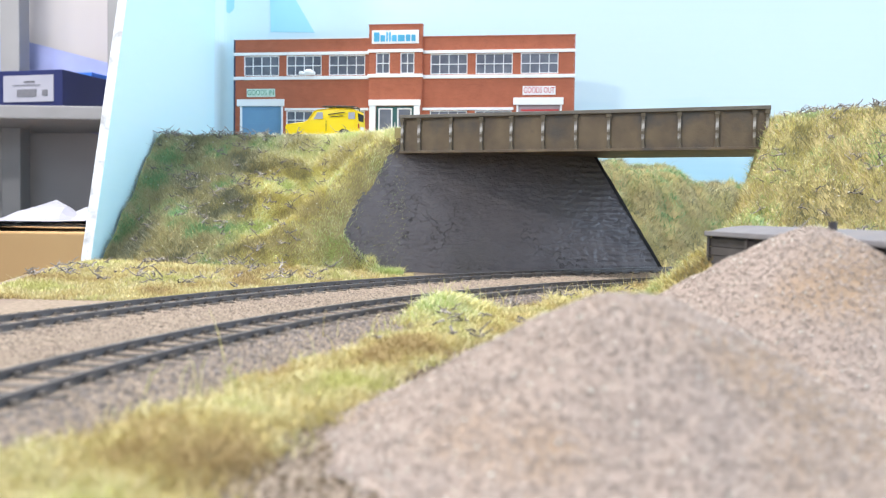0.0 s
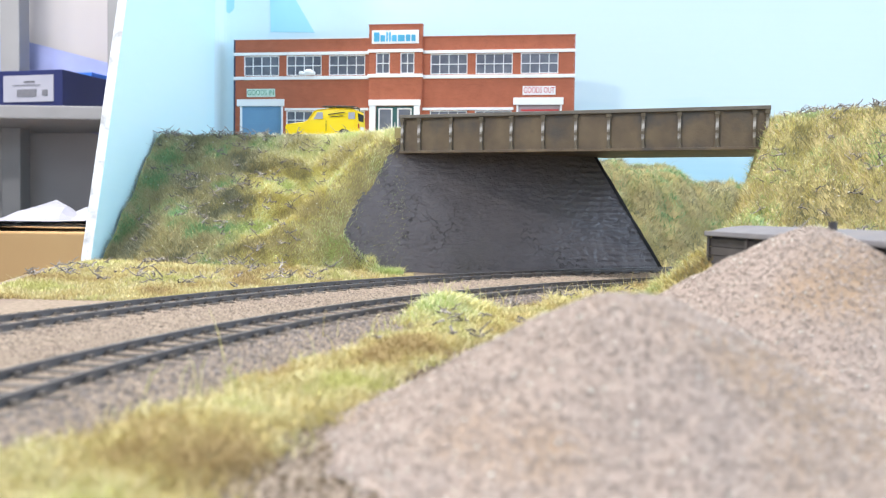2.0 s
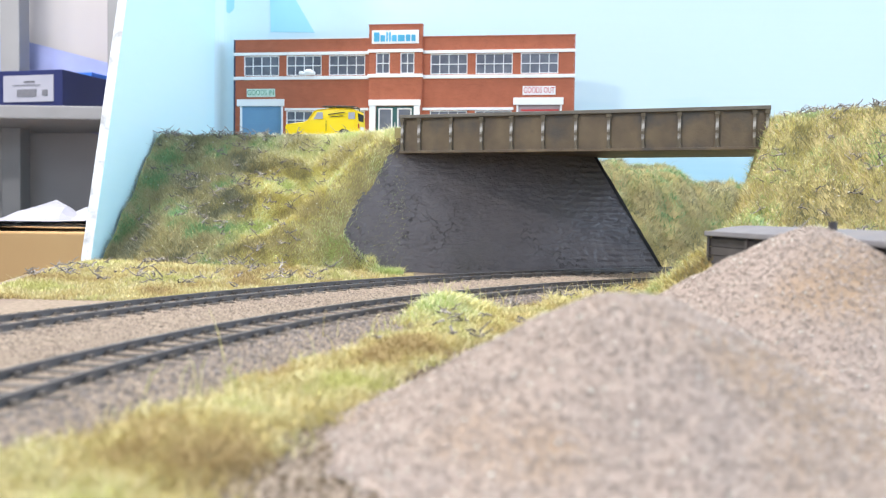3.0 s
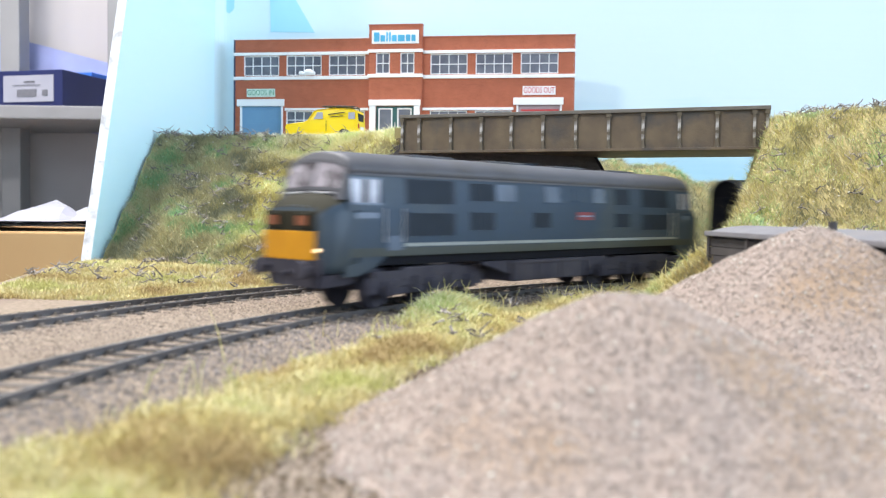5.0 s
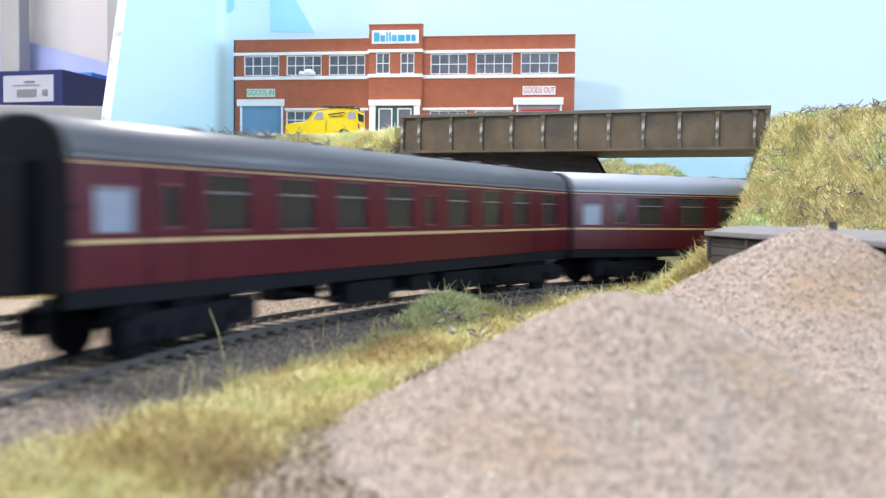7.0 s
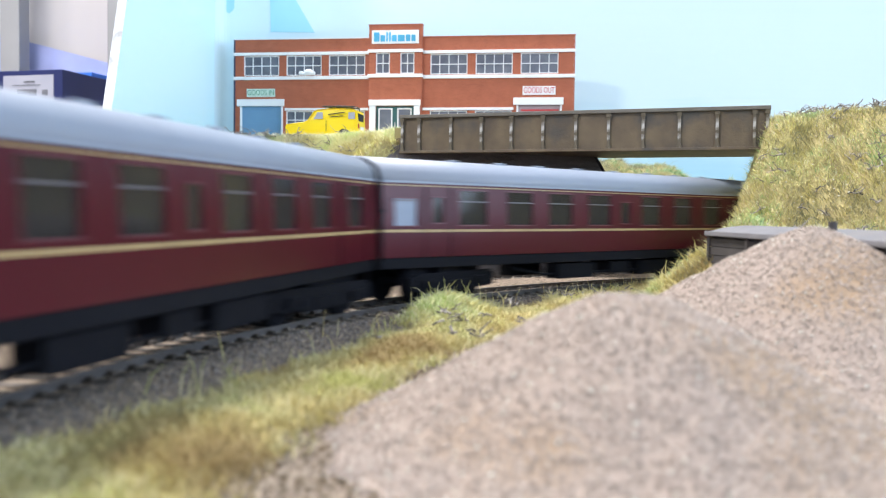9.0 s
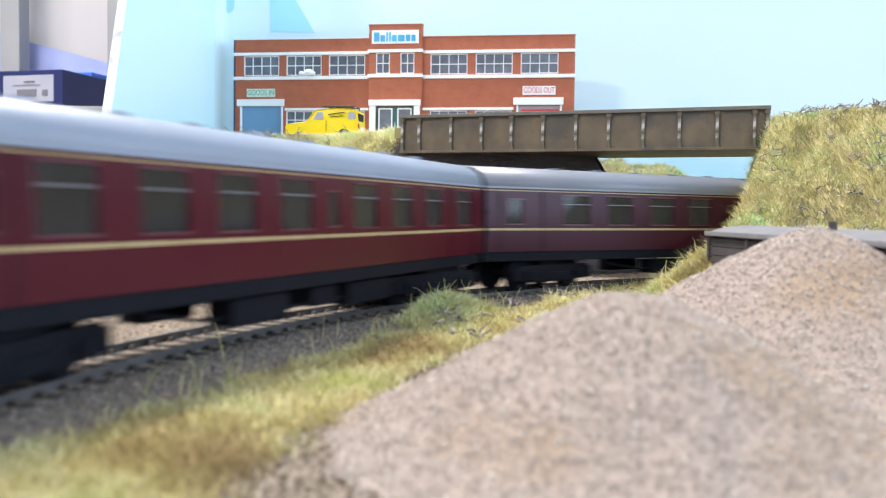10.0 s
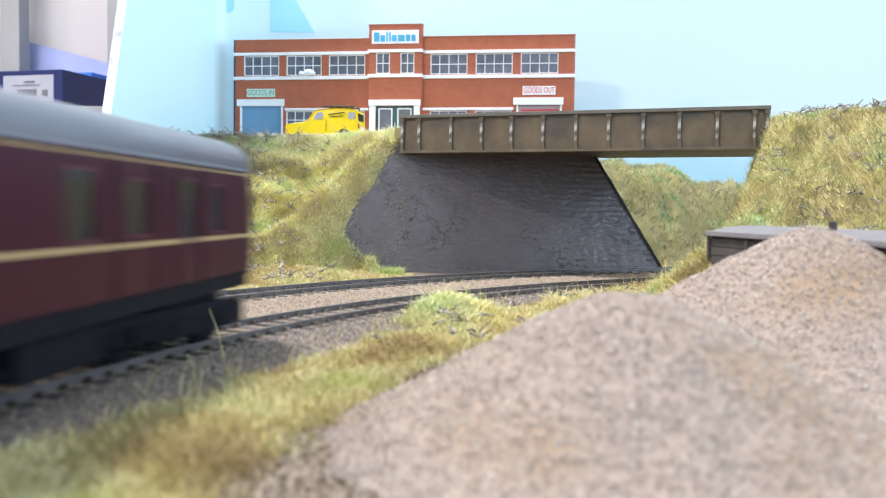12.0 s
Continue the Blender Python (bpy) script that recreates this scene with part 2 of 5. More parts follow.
# Opaque pale colour paints in the light on cab and van windows.
CABGLASS = material("glass_with_painted_light", (0.42, 0.43, 0.48), 0.12, other=(0.30, 0.31, 0.36), scale=110, spec=0.6)
# Dark windscreen with its pale reflection painted into the colour.
SCREEN = material("windscreen_painted_reflection", (0.34, 0.31, 0.33), 0.15, other=(0.045, 0.035, 0.035), scale=120, amount=1.2, spec=0.6)
SKIRT = material("dark_olive_skirt_paint", (0.040, 0.050, 0.046), 0.5, other=(0.032, 0.040, 0.038), scale=60)
LOCOLOW = material("pale_green_band_paint", (0.27, 0.30, 0.29), 0.45, scale=60)
LOCOROOF = material("dusty_loco_roof", (0.088, 0.088, 0.098), 0.55, other=(0.068, 0.068, 0.075), scale=45, stain=(0.065, 0.062, 0.06), stain_scale=30)
GRILLE = material("dark_grille", (0.018, 0.027, 0.040), 0.6, scale=120, spec=0.2)
PALEWIN = material("blanked_pale_window", (0.12, 0.155, 0.21), 0.25, scale=70)
NOSEYELLOW = material("warning_yellow", (0.66, 0.30, 0.0), 0.5, other=(0.55, 0.24, 0.0), scale=60)
NOSEGREEN = material("dark_nose_green", (0.036, 0.034, 0.022), 0.75, scale=60, spec=0.12)
ORANGE = material("headcode_orange", (0.28, 0.09, 0.035), 0.4, scale=80)
NAMERED = material("nameplate_red", (0.22, 0.045, 0.055), 0.4, scale=80)
SILVER = material("bright_metal", (0.62, 0.62, 0.62), 0.3, metal=0.8, scale=80)
FRAMEGREY = material("dusty_underframe", (0.042, 0.041, 0.056), 0.7, other=(0.068, 0.064, 0.074), scale=90, amount=0.7, spec=0.15)
COACHBLACK = material("underframe_black", (0.008, 0.009, 0.013), 0.6, other=(0.011, 0.012, 0.016), scale=90, spec=0.06)
MAROON = material("maroon_coach_paint", (0.064, 0.0035, 0.0115), 0.34, other=(0.054, 0.003, 0.010), scale=25, spec=0.22)
PLUM = material("dull_maroon_coach_paint", (0.040, 0.0045, 0.0145), 0.42, other=(0.033, 0.0035, 0.012), scale=25, spec=0.2)
LINING = material("cream_lining", (0.42, 0.31, 0.15), 0.5, scale=80)
ROOFDARK = material("dark_coach_roof", (0.105, 0.112, 0.132), 0.42, other=(0.085, 0.092, 0.108), scale=40)
ROOFPALE = material("pale_coach_roof", (0.25, 0.29, 0.35), 0.52, other=(0.23, 0.26, 0.32), scale=40)
ROOFMID = material("mid_grey_coach_roof", (0.185, 0.20, 0.235), 0.42, other=(0.15, 0.165, 0.19), scale=40)
COACHGLASS = glass_material("coach_glass", (0.058, 0.054, 0.05), 0.45)
FROST = material("frosted_window", (0.24, 0.29, 0.38), 0.3, scale=70)
SEAT = material("seat_moulding", (0.10, 0.085, 0.055), 0.7, other=(0.16, 0.17, 0.12), scale=60)
VENTBAR = material("dull_vent_bar", (0.17, 0.16, 0.18), 0.4, scale=60)
WINFRAME = material("window_frame_maroon", (0.13, 0.04, 0.055), 0.4, scale=60)
LAMP = bpy.data.materials.new("lit_marker_lamp")
LAMP.use_nodes = True
LAMP.node_tree.nodes["Principled BSDF"].inputs["Emission Color"].default_value = (1.0, 0.62, 0.18, 1)
LAMP.node_tree.nodes["Principled BSDF"].inputs["Emission Strength"].default_value = 2.2
VANBODY = material("tarred_van_planks", (0.042, 0.038, 0.038), 0.7, other=(0.07, 0.062, 0.06), scale=90, per="object", spread=0.1)
VANROOF = material("grey_van_roof", (0.21, 0.205, 0.215), 0.75, other=(0.165, 0.16, 0.17), scale=90, bump=0.3, stain=(0.2, 0.19, 0.19), stain_scale=60)
WALLPAINT = material("pale_wall_paint", (0.78, 0.77, 0.75), 0.9, other=(0.74, 0.73, 0.71), scale=4)
CEILPAINT = material("white_ceiling_paint", (0.82, 0.82, 0.81), 0.9, other=(0.79, 0.79, 0.78), scale=4)
CARPET = material("grey_floor", (0.22, 0.21, 0.20), 0.95, scale=60, bump=0.5)
SHELFGREY = material("grey_shelving_metal", (0.27, 0.265, 0.265), 0.5, other=(0.23, 0.225, 0.225), scale=12)
SHELFBLUE = material("blue_grey_upright", (0.33, 0.42, 0.55), 0.5, scale=12)
BACKPANEL = material("cream_back_panel", (0.44, 0.41, 0.40), 0.8, other=(0.40, 0.37, 0.36), scale=8)
BOXBLUE = material("navy_card_box", (0.012, 0.019, 0.095), 0.45, other=(0.010, 0.015, 0.075), scale=20)
BOXLID = material("bright_blue_card", (0.03, 0.16, 0.62), 0.45, scale=20)
PAPER = material("white_paper", (0.36, 0.36, 0.41), 0.8, other=(0.29, 0.29, 0.34), scale=20)
LILAC = material("lilac_folder", (0.30, 0.33, 0.55), 0.7, scale=20)
INK = material("grey_print", (0.16, 0.16, 0.18), 0.7, scale=80)
TAN = material("tan_cardboard", (0.52, 0.33, 0.15), 0.8, other=(0.47, 0.29, 0.13), scale=10)
PLY = material("baseboard_ply", (0.42, 0.30, 0.18), 0.7, scale=14)

# ---- mesh tools (millimetres) ----


def part(name, bm, mat, parent=None, label="", smooth=False):
    """Links a bmesh in millimetres as one mesh object, under a thing or part."""
    bm.transform(Matrix.Scale(MM, 4))
    bmesh.ops.recalc_face_normals(bm, faces=bm.faces)
    me = bpy.data.meshes.new(name)
    bm.to_mesh(me)
    bm.free()
    me.materials.append(mat)
    if smooth:
        for poly in me.polygons:
            poly.use_smooth = True
    ob = new(name, me)
    ob.parent = parent
    if label:
        tagged(ob, label=label)
    return ob


def empty(name, m=None, parent=None):
    ob = new(name)
    ob.empty_display_size = 0.01
    ob.parent = parent
    if m is not None:
        ob.matrix_basis = m
    return ob


def at(x, y, z, rz=0.0):
    return pose(x * MM, y * MM, z * MM, 0, 0, rz)


def box(bm, x0, x1, y0, y1, z0, z1, bevel=0.0):
    r = bmesh.ops.create_cube(bm, size=1, matrix=Matrix.LocRotScale(((x0 + x1) / 2, (y0 + y1) / 2, (z0 + z1) / 2), None, (abs(x1 - x0), abs(y1 - y0), abs(z1 - z0))))
    if bevel:
        edges = list({e for v in r["verts"] for e in v.link_edges})
        bmesh.ops.bevel(bm, geom=edges, offset=bevel, segments=2, affect="EDGES", profile=0.6)
    return bm


def boxed(*a, bevel=0.0):
    return box(bmesh.new(), *a, bevel=bevel)


def rod(bm, p0, p1, r0, r1=None, seg=8):
    p0, p1 = Vector(p0), Vector(p1)
    d = p1 - p0
    m = Matrix.Translation((p0 + p1) / 2) @ d.to_track_quat("Z", "Y").to_matrix().to_4x4()
    bmesh.ops.create_cone(bm, cap_ends=True, segments=seg, radius1=r0, radius2=r0 if r1 is None else r1, depth=d.length, matrix=m)
    return bm


def loft(bm, rings, cap=True, closed=True):
    """Skin a row of point rings."""
    vs = [[bm.verts.new(p) for p in ring] for ring in rings]
    k = len(vs[0])
    for a, b in zip(vs, vs[1:]):
        for i in range(k if closed else k - 1):
            bm.faces.new((a[i], a[(i + 1) % k], b[(i + 1) % k], b[i]))
    if cap:
        bm.faces.new(vs[0])
        bm.faces.new(vs[-1][::-1])
    return bm


def raw(name, verts, faces, mat, parent=None, label="", smooth=False):
    me = bpy.data.meshes.new(name)
    me.from_pydata((np.asarray(verts, float) * MM).tolist(), [], faces)
    me.materials.append(mat)
    if smooth:
        me.polygons.foreach_set("use_smooth", [True] * len(me.polygons))
    ob = new(name, me)
    ob.parent = parent
    if label:
        tagged(ob, label=label)
    return ob


def fuzz(x, y, s, seed=0.0):
    return noise.noise(Vector((x / s, y / s, seed)))


# ---- plan of the line: two concentric curves ----
CX, CY, R_NEAR, R_FAR = 348.7, 74.3, 438.2, 504.4
RAIL_TOP = 5.5


def ring_point(r, th, z=0.0):
    return (CX + r * math.cos(th), CY + r * math.sin(th), z)


def ramp01(v, a, b):
    t = min(1.0, max(0.0, (v - a) / (b - a)))
    return t * t * (3 - 2 * t)


def ground_z(x, y):
    r = math.hypot(x - CX, y - CY)
    bed = 3.5 * ramp01(r, 396, 416) * (1 - ramp01(r, 522, 545))
    verge = 7.5 * ramp01(r, 530, 600) * ramp01(y, 330, 470)
    strip = 3.5 * math.exp(-((r - 388) / 17) ** 2) * (0.75 + 0.8 * fuzz(x, y, 38, 4))
    tuft = 6.0 * math.exp(-((x + 2) / 17) ** 2 - ((y - 292) / 20) ** 2) + 9 * math.exp(-((x - 112) / 22) ** 2 - ((y - 372) / 26) ** 2)
    return bed + verge + max(0, strip) * (1 - ramp01(y, 380, 430)) + tuft * (1 - ramp01(r, 408, 420)) + 0.5 * fuzz(x, y, 14) * (1 - 0.8 * ramp01(r, 400, 420))


def left_bank_z(x, y):
    """Cutting side between the sky board and the bridge."""
    toe = 486 - 36 * ramp01(x, -193, -130) + 30 * ramp01(x, -110, -40) + 6 * fuzz(x, 0, 30, 2)
    crest = 588 - 34 * ramp01(x, -90, -48) - 26 * ramp01(x, -48, -24)
    t = (y - toe) / (crest - toe)
    top = 84 + 9.5 * ramp01(y, 620, 690)
    if t <= 0:
        z = -4 + max(-6, t * 60) * 0.3
    else:
        k = min(1.0, t)
        z = -4 + (top + 4) * (k ** 0.85) * (1 - 0.04 * math.sin(k * math.pi)) + (5.5 * fuzz(x, y, 24, 3) + 2.5 * fuzz(x, y, 11, 7)) * math.sin(k * math.pi) + 1.2 * fuzz(x, y, 9, 8)
    # leaves the face of the abutment clear
    s = (x + 26) * 0.938 + (y - 516) * 0.346
    o = (x + 26) * 0.346 - (y - 516) * 0.938
    if o > -2:
        face = -2 + 75 * max(0.0, 1 - max(0, o) / 20.5)
        edge = abutment_edge(min(1.0, max(0.0, face / 73)))
        if o < 22:
            z += (max(z, min(78, face + 5.0)) - z) * ramp01(s, edge - 70, edge - 4) * (1 - ramp01(s, edge + 2, edge + 7))
        z += (min(z, max(face - 6, 3.0)) - z) * ramp01(s, edge + 1, edge + 8)
    return z


def abutment_edge(k):
    """Where the grass meets the abutment, along it, by height from 0 to 1."""
    return -24 - 16 * ramp01(k, 0, 0.33) if k < 0.33 else -40 + 37 * (k - 0.33) / 0.67


def far_bank_z(x, y):
    r = math.hypot(x - CX, y - CY)
    top = 72 - 14 * ramp01(x, 160, 196) + 3.5 * fuzz(x, y, 22, 6)
    left = ramp01(x, 84, 112)
    return -4 + (top + 4) * ramp01(r, 533, 608) ** 0.8 * left + 6.5 * fuzz(x, y, 15, 5) + 4 * fuzz(x, y, 8, 15)


PLATEAU = [(161, 446), (166, 424), (203, 382), (330, 330), (420, 395), (330, 452), (215, 462)]


def right_bank_z(x, y):
    inside, best = False, 1e9
    for i, a in enumerate(PLATEAU):
        b = PLATEAU[(i + 1) % len(PLATEAU)]
        ex, ey = b[0] - a[0], b[1] - a[1]
        k = min(1, max(0, ((x - a[0]) * ex + (y - a[1]) * ey) / (ex * ex + ey * ey)))
        best = min(best, math.hypot(x - a[0] - k * ex, y - a[1] - k * ey))
        if (a[1] > y) != (b[1] > y) and x < (b[0] - a[0]) * (y - a[1]) / (b[1] - a[1]) + a[0]:
            inside = not inside
    d = 0 if inside else best
    steep = 1.35 + 2.2 * ramp01(math.hypot(x - CX, y - CY), 398, 412)
    k = min(1, max(0, ((x - 102) * 48 + (y - 318) * 12) / 2448))
    spur = 32 - 0.95 * math.hypot(x - 102 - 48 * k, y - 318 - 12 * k)
    return max(85 - d * steep, spur) + (6 * fuzz(x, y, 18, 9) + 5 * fuzz(x, y, 9, 19)) * min(1, d / 14) + 1.4 * fuzz(x, y, 8, 11)


HEAP_NEAR = (32.0, 150, 24.4, 0.66, 13.0)
HEAP_WALL = (94.5, 224, 34.8, 0.62, 9.0)


def heap_z(h, x, y):
    hx, hy, top, slope, blunt = h
    d = math.hypot(x - hx, (y - hy))
    z = top + slope * blunt - slope * math.sqrt(d * d + blunt * blunt)
    if z < 5:
        z = 5.8 * math.exp((z - 5) / 6.5) - 0.8
    return z + 0.9 * fuzz(x, y, 9, 21) + 0.35 * fuzz(x, y, 3.2, 22)


def field(name, fn, x0, x1, y0, y1, step, mat, floor=-1e9, label="", category="", kind=""):
    """A relief sheet over a stretch of the plan."""
    nx, ny = int((x1 - x0) / step) + 1, int((y1 - y0) / step) + 1
    verts, keep = [], []
    for j in range(ny):
        for i in range(nx):
            x, y = x0 + i * step, y0 + j * step
            z = fn(x, y)
            keep.append(z > floor)
            verts.append((x, y, max(z, floor - 2)))
    faces = []
    for j in range(ny - 1):
        for i in range(nx - 1):
            a = j * nx + i
            q = (a, a + 1, a + nx + 1, a + nx)
            if any(keep[v] for v in q):
                faces.append(q)
    ob = raw(name, verts, faces, mat, smooth=True)
    return tagged(ob, label, category, "", kind)


# ---- room ----
def slab(name, x0, x1, y0, y1, z0, z1, mat, label, category):
    ob = part(name, boxed(x0, x1, y0, y1, z0, z1), mat)
    return tagged(ob, label, category, "", "structure")


slab("floor", -2400, 2400, -2200, 2600, -1000, -950, CARPET, "plain grey floor of the railway room", "floor")
slab("ceiling", -2400, 2400, -2200, 2600, 1450, 1500, CEILPAINT, "plain white painted ceiling", "ceiling")
slab("wall_west", -2400, -2300, -2200, 2600, -950, 1450, WALLPAINT, "pale painted room wall", "wall")
for y0, y1, z0, z1 in ((-2200, -1040, -950, 1450), (340, 2600, -950, 1450), (-1040, 340, -950, 10), (-1040, 340, 1090, 1450)):
    slab("wall_east", 2300, 2400, y0, y1, z0, z1, WALLPAINT, "pale painted room wall beside the window", "wall")
win = empty("window_2", at(2340, -350, 550))
tagged(win, "plain white framed side window giving daylight", "window", "", "structure")
for a, b, c, d in ((-690, 690, -540, -500), (-690, 690, 500, 540), (-690, -650, -500, 500), (650, 690, -500, 500), (-20, 20, -500, 500)):
    part("window_frame", boxed(-20, 20, a, b, c, d, bevel=3), WHITECARD, win)
slab("wall_north", -2300, 2300, 2500, 2600, -950, 1450, WALLPAINT, "pale painted room wall", "wall")
for x0, x1, z0, z1 in ((-2300, -490, -950, 1450), (890, 2300, -950, 1450), (-490, 890, -950, 10), (-490, 890, 1090, 1450)):
    slab("wall_south", x0, x1, -2200, -2100, z0, z1, WALLPAINT, "pale painted room wall beside the window", "wall")
# Window frame added out of view to house the fill light.
win = empty("rear_fill_frame", at(200, -2140, 550))
tagged(win, "plain white window frame added around the unseen fill light", "window", "", "structure")
for a, b, c, d in ((-690, 690, -540, -500), (-690, 690, 500, 540), (-690, -650, -500, 500), (650, 690, -500, 500), (-20, 20, -500, 500)):
    part("window_frame", boxed(a, b, -20, 20, c, d, bevel=3), WHITECARD, win)

for lx, ly in CEILING_LAMPS:
    lamp = empty("ceiling_lamp", at(lx * 1000, ly * 1000, 1440))
    tagged(lamp, "square white ceiling lamp with a flat diffuser", "lamp", "ceiling lamps")
    part("housing", boxed(-290, 290, -290, 290, -35, 9.8, bevel=6), WHITECARD, lamp)
    bm = bmesh.new()
    for a, b, c, d in ((-290, 290, -290, -262), (-290, 290, 262, 290), (-290, -262, -262, 262), (262, 290, -262, 262)):
        box(bm, a, b, c, d, -45, -35.2)
    part("frame", bm, WHITECARD, lamp)

# ---- baseboard, ground and banks ----
board = part("baseboard", boxed(-201, 900, -480, 800, -40, -9), PLY)
tagged(board, "plywood baseboard carrying the railway layout", "baseboard", "", "structure")
for x, y in ((-150, -430), (850, -430), (-150, 750), (850, 750)):
    part("leg", boxed(x - 22, x + 22, y - 22, y + 22, -950, -40.5, bevel=2), PLY, board)
field("ground", ground_z, -198, 262, 40, 770, 2.5, SAND, label="tan sandy ballast ground under the curved tracks", category="ground", kind="structure")
ob = raw("ground_outer", [(-198, -470, 0), (890, -470, 0), (890, 40, 0), (-198, 40, 0), (262, 40, 0), (890, 770, 0), (262, 770, 0), (-198, -470, -9), (890, -470, -9), (890, 770, -9), (-198, 770, -9)],
         [(0, 1, 2, 4, 3), (4, 2, 5, 6), (7, 8, 1, 0), (8, 9, 5, 1)], SAND)
tagged(ob, "tan sandy ballast ground of the layout", "ground", "", "structure")
field("embankment_west", left_bank_z, -191, -14, 404, 750, 2.5, SOIL, floor=-3, label="steep grassy embankment beside the bridge", category="embankment", kind="structure")
field("embankment_far", far_bank_z, 84, 330, 560, 752, 2.5, SOIL, floor=-3, label="grassy cutting side beyond the bridge", category="embankment", kind="structure")
field("embankment_east", right_bank_z, 52, 390, 270, 470, 2.5, SOIL, floor=-3, label="steep grassy embankment carrying the bridge end", category="embankment", kind="structure")
field("sand_mound", lambda x, y: heap_z(HEAP_NEAR, x, y), -50, 112, 70, 232, 1.35, HEAP, floor=-0.6, label="rounded heap of pale pinkish gravel on sandy ground", category="heap")
field("sand_mound", lambda x, y: heap_z(HEAP_WALL, x, y), 4, 180, 138, 314, 1.6, HEAP, floor=-0.6, label="tall heap of pinkish gravel against a van body", category="heap")

# ---- sky boards ----


def sky_boards():
    bm = bmesh.new()
    side = [(0, 476, -9), (0, 770, -9), (0, 770, 360), (0, 610, 360)]
    vs = [[bm.verts.new((x, p[1], p[2])) for p in side] for x in (-193, -198.5)]
    bm.faces.new(vs[0])
    bm.faces.new(vs[1][::-1])
    for i in range(4):
        bm.faces.new((vs[0][i], vs[1][i], vs[1][(i + 1) % 4], vs[0][(i + 1) % 4]))
    ob = part("backdrop_side", bm, SKY_LIT)
    ob.data.materials.append(FOAM)
    for poly in ob.data.polygons:
        if abs(poly.normal.x) < 0.9:
            poly.material_index = 1
    tagged(ob, "sky-blue painted backscene board with chipped white edge", "backdrop", "", "structure")
    bm = bmesh.new()
    pts = [(-192.9, 742)] + [(-192.9 + 10 * (1 - math.cos(a)), 742 + 10 * math.sin(a)) for a in (0.2, 0.5, 0.8, 1.1, 1.35, 1.5708)] + [(890, 752)]
    loft(bm, [[(x, y, -5), (x, y, 360), (x - 3, y + 6, 360), (x - 3, y + 6, -5)] for x, y in pts])
    ob = part("backdrop_back", bm, SKY, smooth=False)
    for pts in (((-148, 187), (-111, 187), (-127, 214), (-133, 262), (-150, 262)), ((-187, 204), (-183, 202), (-179, 206), (-178, 262), (-188, 262))):
        pb = bmesh.new()
        loft(pb, [[(x, yy, z) for x, z in pts] for yy in (751.9, 751.6)])
        part("paint_patch", pb, CYAN, ob, "flat patch of brighter cyan paint")
    tagged(ob, "sky-blue painted backscene board curving round behind the scenery", "backdrop", "", "structure")


sky_boards()

# ---- tracks ----


def track(r, name, label, first, last):
    t = empty(name, at(0, 0, 0))
    tagged(t, label, "track", "curved tracks")
    prof = [(-0.9, 3.0), (0.9, 3.0), (0.85, 3.4), (0.25, 3.6), (0.25, 4.7), (0.42, 4.9), (0.42, 5.4), (0.32, 5.5), (-0.32, 5.5), (-0.42, 5.4), (-0.42, 4.9), (-0.25, 4.7), (-0.25, 3.6), (-0.85, 3.4)]
    for off in (-8.25, 8.25):
        bm = bmesh.new()
        n = 420
        rings = [[ring_point(r + off + a, 2 * math.pi * i / n, z) for a, z in prof] for i in range(n)]
        loft(bm, rings + [rings[0]], cap=False)
        bmesh.ops.remove_doubles(bm, verts=bm.verts, dist=0.001)
        part("rail", bm, RAIL, t)
    bm = bmesh.new()
    box(bm, -14, 14, -1.4, 1.4, 2.2, 3.9, bevel=0.25)
    for off in (-8.25, 8.25):
        for s in (-1, 1):
            box(bm, off + s * 0.7, off + s * 2.2, -0.8, 0.8, 3.8, 4.5)
    s0 = part("sleeper", bm, SLEEPER, t)
    pitch = 7.4 / r
    place = lambda th: at(*ring_point(r, th), math.degrees(th))
    s0.matrix_basis = place(first)
    k = 1
    while first + k * pitch < last:
        c = new("sleeper", s0.data)
        c.parent = t
        c.matrix_basis = place(first + k * pitch + random.uniform(-0.0006, 0.0006))
        k += 1
    verts, faces = [], []
    base = [Vector(v.co) / MM for v in s0.data.vertices]
    th = first + k * pitch
    while th < first + 2 * math.pi - pitch * 0.5:
        m = Matrix.Rotation(th, 4, "Z")
        o = len(verts)
        verts += [tuple(m @ v + Vector(ring_point(r, th))) for v in base]
        faces += [tuple(o + i for i in p.vertices) for p in s0.data.polygons]
        th += pitch
    tagged(raw("more_sleepers", verts, faces, SLEEPER, t), "", "", "", "stuff")
    return t


track(R_NEAR, "railway_track", "curved model track with dark rails in sandy ballast, inner line", 1.9, 3.3)
track(R_FAR, "railway_track", "curved model track with dark rails in sandy ballast, outer line", 1.9, 3.3)

# ---- bridge ----


